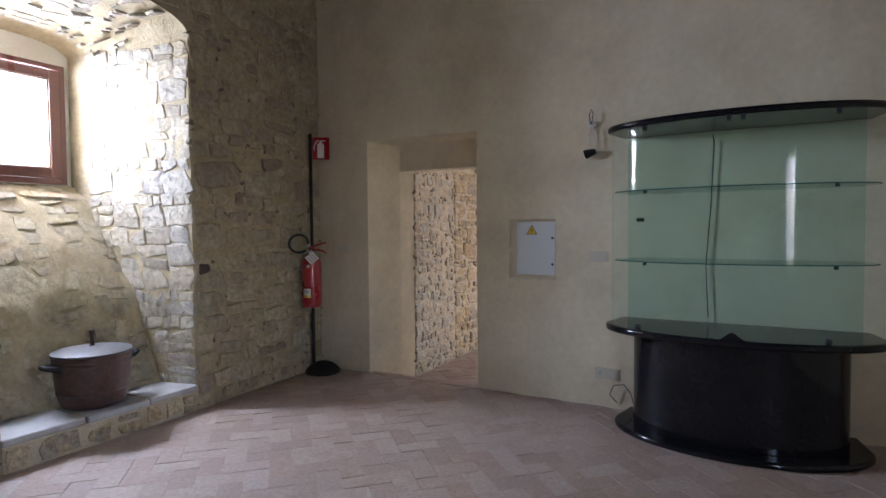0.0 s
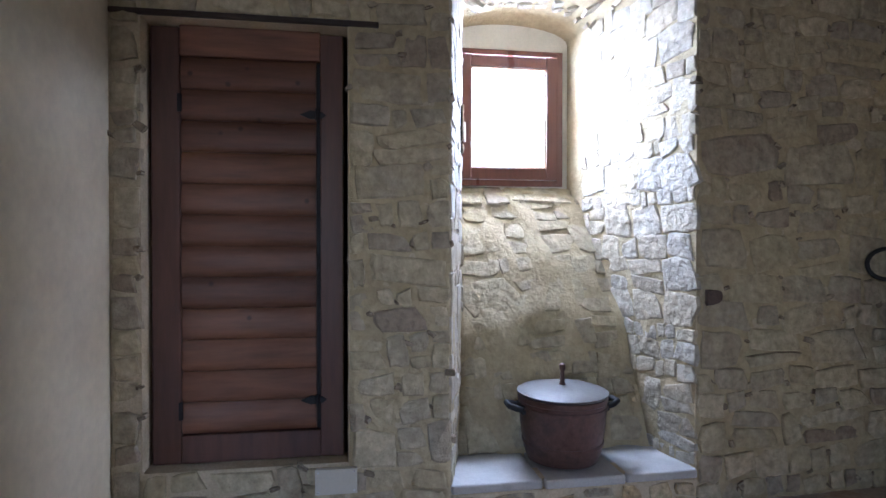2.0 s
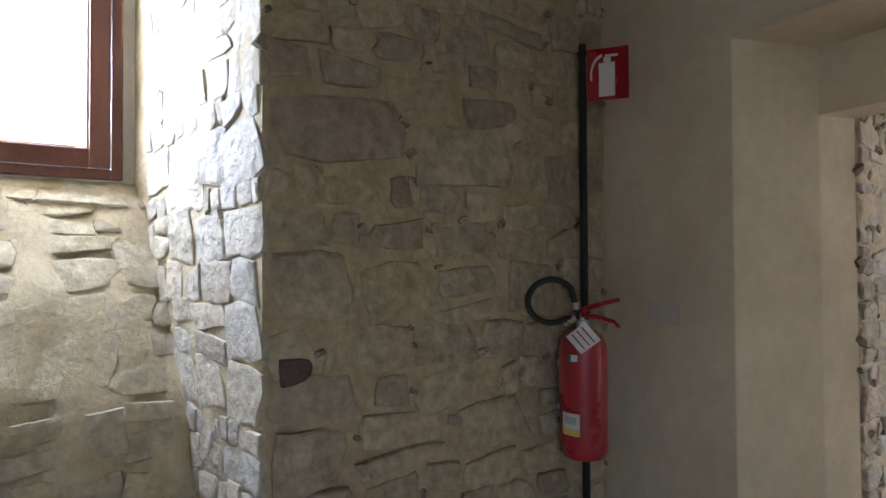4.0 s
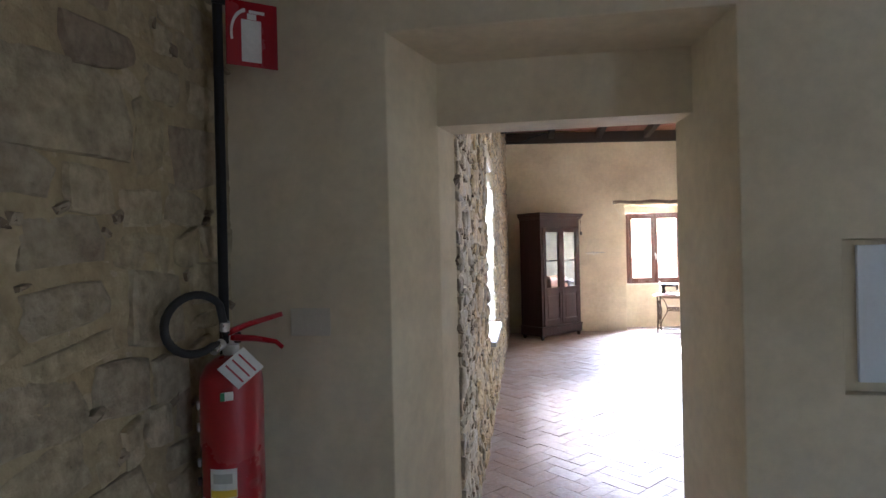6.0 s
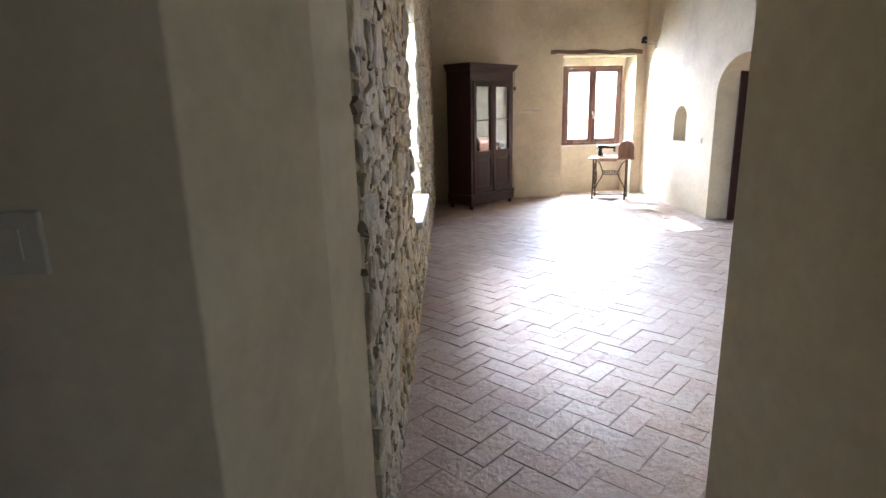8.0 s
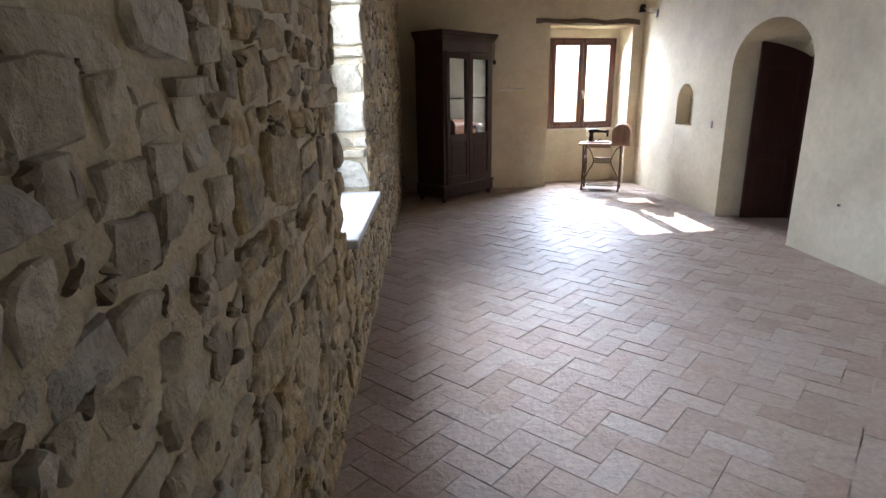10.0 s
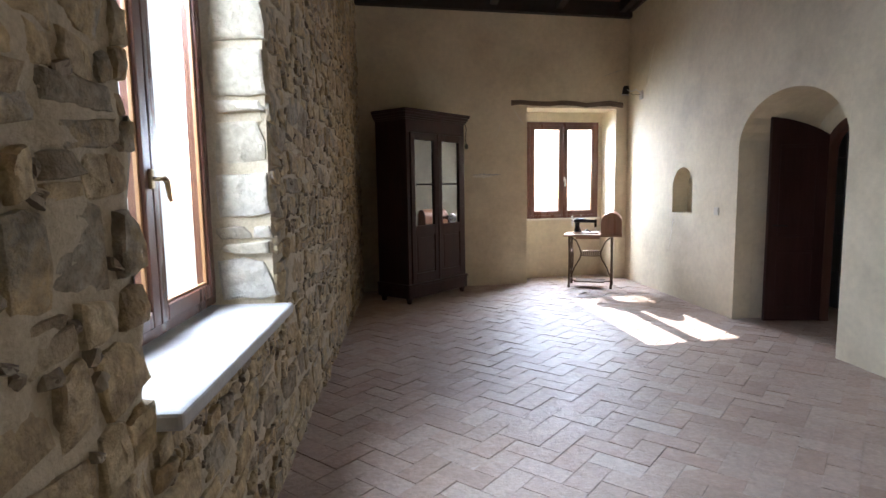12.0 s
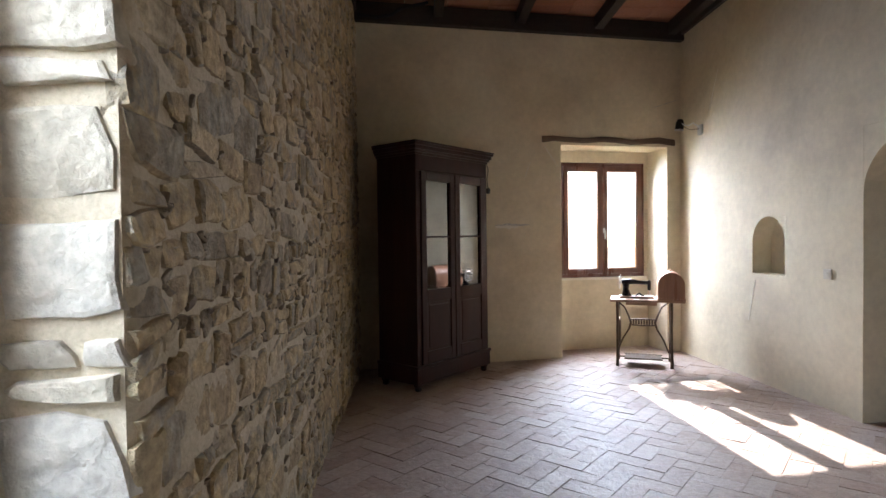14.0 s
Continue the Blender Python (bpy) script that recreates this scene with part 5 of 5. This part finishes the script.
def machine_cover():
    c = thing("machine_cover", "domed bentwood sewing-machine cover standing on the table", "cover", TAB @ Matrix.Translation((0.245, 0.0, 0.7505)))
    out = [(-0.135, 0.0), (0.135, 0.0)] + arc(0, 0.165, 0.135, 0.135, 0, 180, 16)
    shell = part("shell", prism(bmesh.new(), out, -0.20, 0.21, "y"), "bentwood", c, smooth=True)
    bev = shell.modifiers.new("round", "BEVEL")
    bev.width, bev.segments, bev.limit_method, bev.angle_limit = 0.006, 2, "ANGLE", radians(60)
    part("base_moulding", box(bmesh.new(), -0.142, 0.142, -0.207, 0.217, 0, 0.018, 0.005), "bentwood", c)
    part("handle", tube(bmesh.new(), [(0, -0.05, 0.30), (0, -0.045, 0.318), (0, 0.05, 0.318), (0, 0.055, 0.30)], 0.006, 8), "brass", c, "brass carrying handle")


machine_cover()


def arch_door():
    """An arched frame deep in the passage and one leaf swung open against its side."""
    d = thing("door_2", "dark wooden arched door standing open in the plastered arch", "door", RIGHT @ Matrix.Translation((A0, 0.80, F2)), "", "structure")
    w = A1 - A0
    fr = bmesh.new()
    outer = [(0.17, 0.0)] + [(x, z) for x, z in arc(w / 2, 1.72, w / 2 - 0.17, 0.36, 180, 0, 20)] + [(w - 0.17, 0.0)]
    inner = [(0.24, 0.0)] + [(x, z) for x, z in arc(w / 2, 1.72, w / 2 - 0.24, 0.29, 180, 0, 20)] + [(w - 0.24, 0.0)]
    for (a, b, c, e) in zip(outer, outer[1:], inner[1:], inner):
        prism(fr, [a, b, c, e], 0.0, 0.09, "y")
    part("door_frame", fr, "wood_frame", d)
    fill = bmesh.new()
    for dims in ((0.002, 0.17, 0.012, 0.06, 0, 2.25), (w - 0.17, w - 0.002, 0.012, 0.06, 0, 2.25)):
        box(fill, *dims)
    part("side_infill", fill, "plaster", d)
    head = bmesh.new()
    pts = arc(w / 2, 1.72, w / 2 - 0.17, 0.36, 180, 0, 20)
    for (x0, z0), (x1, z1) in zip(pts, pts[1:]):
        prism(head, [(x0, z0), (x1, z1), (x1, 2.25), (x0, 2.25)], 0.012, 0.06, "y")
    part("head_infill", head, "plaster", d)
    m = Matrix.Translation((0.215, -0.005, 0.012)) @ pose(0, 0, 0, 0, 0, -97)
    L = 0.56
    leaf = bmesh.new()
    top = [(0.0, 1.885 - 0.012), (0.10, 1.93), (0.24, 1.985), (0.40, 2.03), (L, 2.055)]
    prism(leaf, [(0, 0.0), (L, 0.0)] + top[::-1], -0.022, 0.022, "y", m)
    leaf = part("leaf", leaf, "wood_wardrobe", d, "dark panelled door leaf")
    for z0, z1 in ((0.14, 0.72), (0.86, 1.78)):
        for y0, y1 in ((-0.030, -0.0225), (0.0225, 0.030)):
            bm = bmesh.new()
            for dims in ((0.09, 0.115, z0, z1), (L - 0.115, L - 0.09, z0, z1), (0.115, L - 0.115, z0, z0 + 0.025), (0.115, L - 0.115, z1 - 0.025, z1)):
                box(bm, dims[0], dims[1], y0, y1, dims[2], dims[3], 0.003, m)
            part("panel_moulding", bm, "wood_wardrobe", leaf)
    bm = tube(bmesh.new(), [(L - 0.05, 0.022, 0.98), (L - 0.05, 0.065, 0.98), (L - 0.16, 0.07, 0.975)], 0.008, 8)
    tube(bm, [(L - 0.05, -0.022, 0.98), (L - 0.05, -0.065, 0.98), (L - 0.16, -0.07, 0.975)], 0.008, 8)
    bmesh.ops.transform(bm, matrix=m, verts=bm.verts)
    part("handle", bm, "black_iron", leaf, "dark lever handle")


arch_door()
pier = thing("wall_pier", "grey dressed-stone pier in the dim hall", "pier", pose(6.28, 7.72, F2), "", "structure")
for k in range(9):
    boxed("block", (-0.16, 0.16, -0.16, 0.16, k * 0.42 + 0.002, k * 0.42 + 0.414), "grey_block", pier, 0.008)
floor_hall = structure(part("floor_hall", box(bmesh.new(), 5.4, 7.2, 3.0, 9.5, -0.5, F2 - 0.004), "grout"), "dim hall floor", "floor")
structure(part("ceiling_hall", box(bmesh.new(), 5.4, 7.2, 3.0, 9.5, 3.2, 3.4), "plaster"), "hall ceiling", "ceiling")

sw = plate("light_switch", "small white plastic switch by the arched doorway", RIGHT @ Matrix.Translation((2.335, 0, 0.905)), 0.085, 0.085, ((0.028, 0.028, 0.03, 0.03),))
sw2 = plate("wall_socket", "tiny round grey socket low on the plaster wall", RIGHT @ Matrix.Translation((4.72, 0, 0.355)), 0.03, 0.03, ((0.009, 0.009, 0.012, 0.012),), "socket")


def spot_lamp():
    l = thing("wall_lamp", "small chrome swan-neck spotlight on the plaster near the corner", "lamp", RIGHT @ Matrix.Translation((0.48, 0, 2.50)))
    boxed("base", (-0.045, 0.045, -0.03, -0.001, -0.07, 0.05), "grey_plastic", l, 0.012)
    part("arm", tube(bmesh.new(), [(0, -0.03, 0.02), (-0.02, -0.09, 0.07), (-0.08, -0.12, 0.05), (-0.14, -0.14, 0.075), (-0.2, -0.15, 0.11)], 0.008, 8), "chrome", l, smooth=True)
    part("cable", tube(bmesh.new(), [(0.0, -0.03, 0.0), (-0.06, -0.10, 0.0), (-0.13, -0.13, 0.04), (-0.2, -0.15, 0.09)], 0.003, 6), "black_iron", l)
    head = part("head", tube(bmesh.new(), [(-0.2, -0.15, 0.15), (-0.205, -0.15, 0.11), (-0.215, -0.155, 0.03)], [0.03, 0.045, 0.048], 16), "black_iron", l, smooth=True)
    part("rim", tube(bmesh.new(), [(-0.2145, -0.1548, 0.034), (-0.2165, -0.1555, 0.018)], [0.051, 0.051], 16), "chrome", head, smooth=True)


spot_lamp()


def pull_cord():
    c = thing("hanging_cord", "dark cord with a small plug hanging on the end wall", "cord", FAR @ Matrix.Translation((1.53, 0, 1.80)))
    part("cord", tube(bmesh.new(), [(0.0, -0.008, 0.40), (-0.012, -0.012, 0.33), (0.01, -0.012, 0.25), (-0.006, -0.012, 0.15), (0.005, -0.012, 0.04)], 0.005, 6), "rubber", c, smooth=True)
    part("plug", lathe(bmesh.new(), [(0.012, -0.02), (0.024, -0.01), (0.024, 0.03), (0.010, 0.05)], 14, (0.005, -0.025, 0)), "rubber", c, smooth=True)


pull_cord()


def smear(m, w, h, seed, name, label, material="plaster_white"):
    """A thin trowelled patch or crack with a ragged outline, flat on the wall."""
    r = random.Random(seed)
    n = 18
    up = [(w * k / n, h * (0.3 + 0.7 * r.random()) * math.sin(math.pi * (k + 0.4) / (n + 0.8))) for k in range(n + 1)]
    dn = [(w * k / n, -h * (0.2 + 0.6 * r.random()) * math.sin(math.pi * (k + 0.4) / (n + 0.8))) for k in range(n, -1, -1)]
    ob = part(name, prism(bmesh.new(), up + dn, -0.004, 0.001, "y"), material)
    ob.data.transform(m)
    return structure(ob, label, "patch")


patch = wall_mesh((4.39, 5.35), (F2 - 0.02, 0.44), -0.006, 0.002, [])
patch_ob = structure(part("trim_wall_patch", patch, "plaster"), "square of newer plaster low on the side wall", "patch")
patch_ob.data.transform(RIGHT)
soften(patch_ob)
knob = tagged(part("hook", lathe(bmesh.new(), [(0.0, 0.0), (0.012, 0.0), (0.012, 0.006), (0.005, 0.02), (0.0, 0.022)], 12, (0, 0, 0)), "black_iron", smooth=True), "small dark wall hook fixed in the plaster", "hook")
knob.matrix_world = RIGHT @ Matrix.Translation((4.73, -0.006, 0.368)) @ pose(0, 0, 0, 90, 0, 0)
smear(FAR @ Matrix.Translation((1.60, 0, 1.42)), 0.45, 0.022, 4, "trim_patch", "grey trowel mark on the end wall", "grey_plastic")
smear(FAR @ Matrix.Translation((1.62, 0, 1.40)), 0.30, 0.05, 9, "trim_patch_low", "pale filled crack on the end wall")
smear(FAR @ Matrix.Translation((2.22, 0, 2.36)) @ pose(0, 0, 0, 0, 55, 0), 0.30, 0.012, 7, "trim_crack", "fine crack running from the lintel")
smear(RIGHT @ Matrix.Translation((1.34, 0, 0.42)) @ pose(0, 0, 0, 0, -75, 0), 0.42, 0.006, 12, "trim_crack_side", "pale filled crack under the small niche")
smear(RIGHT @ Matrix.Translation((0.62, 0, 2.62)) @ pose(0, 0, 0, 0, -68, 0), 0.50, 0.008, 15, "trim_crack_corner", "fine crack above the wall lamp")
smear(FAR @ Matrix.Translation((3.62, 0, 2.83)) @ pose(0, 0, 0, 0, -18, 0), 0.38, 0.007, 17, "trim_crack_end", "fine crack beside the corner of the end wall", "grey_plastic")
smear(FAR @ Matrix.Translation((1.98, 0, 1.95)) @ pose(0, 0, 0, 0, -70, 0), 0.22, 0.008, 18, "trim_crack_short", "short filled crack on the end wall")
conduit = tube(bmesh.new(), [(0.75, 9.2, 3.66), (0.95, 9.2, 3.63), (1.12, 9.2, 3.66), (1.2, 9.2, 3.72), (1.5, 9.22, 3.80)], 0.018, 8)
tagged(part("conduit", conduit, "black_iron", smooth=True), "dark cable conduit bending along the rafters", "conduit")

# ================= stones and tiles =================


def face_of(frame_m):
    """A wall's face: x along u, y up, z out of the wall."""
    def place(u, z):
        return frame_m @ Matrix.Translation((u, 0, z)) @ Matrix(((1, 0, 0, 0), (0, 0, -1, 0), (0, 1, 0, 0), (0, 0, 0, 1)))
    return place


def face_room1(u, z):
    m = Matrix(((0, 0, 1, 0.0), (1, 0, 0, -u), (0, 1, 0, z), (0, 0, 0, 1)))
    if u < N0 - 0.001:
        return Matrix.Translation((-LEAN * (N0 - u), -u, 0)) @ Matrix.Rotation(math.atan(LEAN), 4, "Z") @ Matrix.Translation((0, u, 0)) @ m
    return m


def niche_skip(u, z, w, h):
    if N0 < u < N1 and z < SPRING + RISE * math.sqrt(max(0, 1 - ((u - 2.33) / 0.70) ** 2)) + h * 0.45:
        return True
    return WD[0] < u < WD[1] and z - h / 2 < 2.58 and z + h / 2 > 0.37


room1_stones = courses(0.02, N0, 0.0, 3.9, 0.10, 0.26, 2.3, 21) + courses(N0, N1, SPRING, 3.9, 0.10, 0.2, 2.0, 22, niche_skip)
room1_stones += courses(N1, WD[0] - 0.005, 0.0, 3.9, 0.09, 0.22, 2.4, 23) + courses(WD[0], WD[1], 2.58, 3.9, 0.09, 0.2, 2.4, 24) + courses(WD[1] + 0.005, 4.65, 0.0, 3.9, 0.09, 0.2, 2.0, 25)
room1_stones += courses(WD[0], WD[1], 0.0, 0.355, 0.1, 0.2, 2.2, 26)
lay_stones(stone_1, room1_stones, face_room1, 0.023, near=(2.6, 1.4), material="washed_stone", rest="washed_rest", soft=0.12)
lay_stones(stone_1, chips(room1_stones, 61, 0.5), face_room1, 0.020, limit=0, rest="gallet")

for u0, u1, z0, z1 in ((0.0, N0, -0.01, 3.95), (N0, N1, SPRING + RISE, 3.95), (N1, WD[0], -0.01, 3.95), (WD[0], WD[1], WD[3] + 0.03, 3.95)):
    mortar_bed(stone_1, u0, u1, z0, z1, face_room1, 0.006, 0.011, "washed_mortar", step=0.016, seed=u0)
lay_stones(stone_1, courses(N0, N1, 0.0, PLAT - 0.055, 0.08, 0.16, 2.2, 27), lambda u, z: face_room1(u, z) @ Matrix.Translation((0, 0, 0.02)), 0.014, limit=0)


knot = new("stone", stone_mesh(5, "dark_stone"))
knot.parent = stone_1
knot.matrix_world = face_room1(1.535, 1.165) @ Matrix.Diagonal((0.13, 0.11, 0.03 / FLAT, 1))


def jamb_right(u, z):
    return Matrix.Translation((-u, -(N0 + 0.218 * u), z)) @ pose(0, 0, 0, 90, 0, 12.3)


def jamb_left(u, z):
    return Matrix.Translation((-u, -(N1 - 0.274 * min(u, 0.62)), z)) @ pose(0, 0, 0, 90, 0, 164.7 if u < 0.62 else 180)


def jamb_skip(u, z, w, h):
    limit_x = 0.36 + (0.84 * max(0.0, z - 0.4) / 1.45)
    return z < 1.9 and u > limit_x


lay_stones(niche_shell, courses(0.0, 1.05, PLAT, 3.02, 0.07, 0.21, 1.7, 31, jamb_skip), jamb_right, 0.010, material="pale_stone", rest="pale_rest", soft=0.27)
lay_stones(niche_shell, courses(0.0, 1.1, PLAT, 3.02, 0.07, 0.20, 1.8, 32, jamb_skip), jamb_left, 0.010, material="pale_stone", rest="pale_rest", soft=0.27)


def vault_face(u, s):
    """Soffit of the niche: u across, s in depth."""
    f = min(max(s / 1.24, 0), 1)
    a, b, spring, rise = niche_frame(f, True)
    t = (u - (a + b) / 2) / ((b - a) / 2)
    t = max(-0.97, min(0.97, t))
    z = spring + rise * math.sqrt(1 - t * t)
    tilt = math.degrees(math.atan2(rise * t / math.sqrt(1 - t * t), (b - a) / 2))
    return Matrix.Translation((-s, -u, z)) @ pose(0, 0, 0, 180 - tilt, -4, 0) @ pose(0, 0, -0.005, 0, 0, 90)


lay_stones(niche_shell, courses(N0 + 0.1, N1 - 0.1, 0.02, 1.0, 0.07, 0.16, 2.2, 33), vault_face, 0.014, limit=60, material="pale_stone", rest="pale_rest", soft=0.20)


def back_face(u, v):
    f = max(0.0, min(0.999, v / 1.75)) * (len(SLOPE) - 1)
    i = min(int(f), len(SLOPE) - 2)
    (x0, z0), (x1, z1) = SLOPE[i], SLOPE[i + 1]
    x, z = x0 + (x1 - x0) * (f - i), z0 + (z1 - z0) * (f - i)
    lean = math.degrees(math.atan2(x1 - x0, z1 - z0))
    return Matrix.Translation((x, -u, z)) @ pose(0, 0, 0, 0, lean, 0) @ Matrix(((0, 0, 1, 0), (1, 0, 0, 0), (0, 1, 0, 0), (0, 0, 0, 1)))


lay_stones(niche_back, courses(N0 + 0.06, N1 - 0.1, 0.06, 1.62, 0.09, 0.22, 2.0, 34), back_face, 0.007, material="washed_stone", rest="washed_rest", soft=0.32)

room2_stones = courses(1.6, W3[0], F2, 3.95, 0.06, 0.22, 2.2, 41) + courses(W3[0], W3[1], F2, 0.65, 0.06, 0.19, 2.2, 42) + courses(W3[0], W3[1], 2.52, 3.95, 0.07, 0.2, 2.4, 43) + courses(W3[1], 9.4, F2, 3.95, 0.06, 0.20, 2.2, 44)
lay_stones(stone_2, room2_stones, face_of(LEFT), 0.030, near=(2.6, 1.0), soft=0.14)
lay_stones(stone_2, [c for c in chips(room2_stones, 62, 0.8) if min(abs(c[0] - W3[0]), abs(c[0] - W3[1])) > 0.06], face_of(LEFT), 0.024, limit=0, rest="gallet")
for u0, u1, z0, z1 in ((1.6, W3[0], F2 - 0.02, 4.0), (W3[0], W3[1], F2 - 0.02, 0.65), (W3[0], W3[1], W3[3], 4.0), (W3[1], 9.42, F2 - 0.02, 4.0)):
    mortar_bed(stone_2, u0, u1, z0, z1, face_of(LEFT), 0.010, 0.014, step=0.018, seed=u0 + z1)
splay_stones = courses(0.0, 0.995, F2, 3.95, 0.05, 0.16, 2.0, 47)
# splay uses the paler stone to stand in for light it lacks
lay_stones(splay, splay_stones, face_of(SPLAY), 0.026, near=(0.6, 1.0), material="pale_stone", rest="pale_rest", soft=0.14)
lay_stones(splay, chips(splay_stones, 63, 0.8), face_of(SPLAY), 0.024, limit=0, rest="gallet")
mortar_bed(splay, 0.0, 0.998, F2 - 0.02, 4.0, face_of(SPLAY), 0.012, 0.014, step=0.018, seed=9)


def squared(u0, u1, z0, z1, seed):
    """Dressed blocks, one or two to a course, with a thin flush joint."""
    r = random.Random(seed)
    out, z = [], z0
    while z < z1 - 0.02:
        h = min(r.choice((0.07, 0.2, 0.24, 0.28)), z1 - z)
        cuts = (u0, u1) if r.random() < 0.7 else (u0, u0 + (u1 - u0) * r.uniform(0.35, 0.65), u1)
        for a, b in zip(cuts, cuts[1:]):
            out.append(((a + b) / 2, z + h / 2, (b - a) * 1.06, h * 0.93, r.uniform(-1.5, 1.5), r.randrange(36), r.uniform(0.8, 1.2)))
        z += h
    return out


def reveal_far(u, z):
    return LEFT @ Matrix.Translation((W3[1], u, z)) @ pose(0, 0, 0, 90, 0, -90)


def reveal_near(u, z):
    return LEFT @ Matrix.Translation((W3[0], u, z)) @ pose(0, 0, 0, 90, 0, 90)


lay_stones(stone_2, squared(-0.018, 0.265, 0.71, 2.42, 45), reveal_far, 0.024, material="pale_stone", rest="pale_rest")
lay_stones(stone_2, squared(-0.018, 0.20, 0.71, 2.42, 46), reveal_near, 0.020, material="pale_stone", rest="pale_rest")

herringbone(floor_1, lambda x, y: -LEAN * max(0, N0 + y) < x < 6.2 and -6.5 < y < -0.02, 45, 0.0, (2.2, -2.0))
herringbone(floor_2, lambda x, y: 0.6 < x < 5.7 and 0.05 < y < 10.5, 48, F2, (2.2, 3.2))
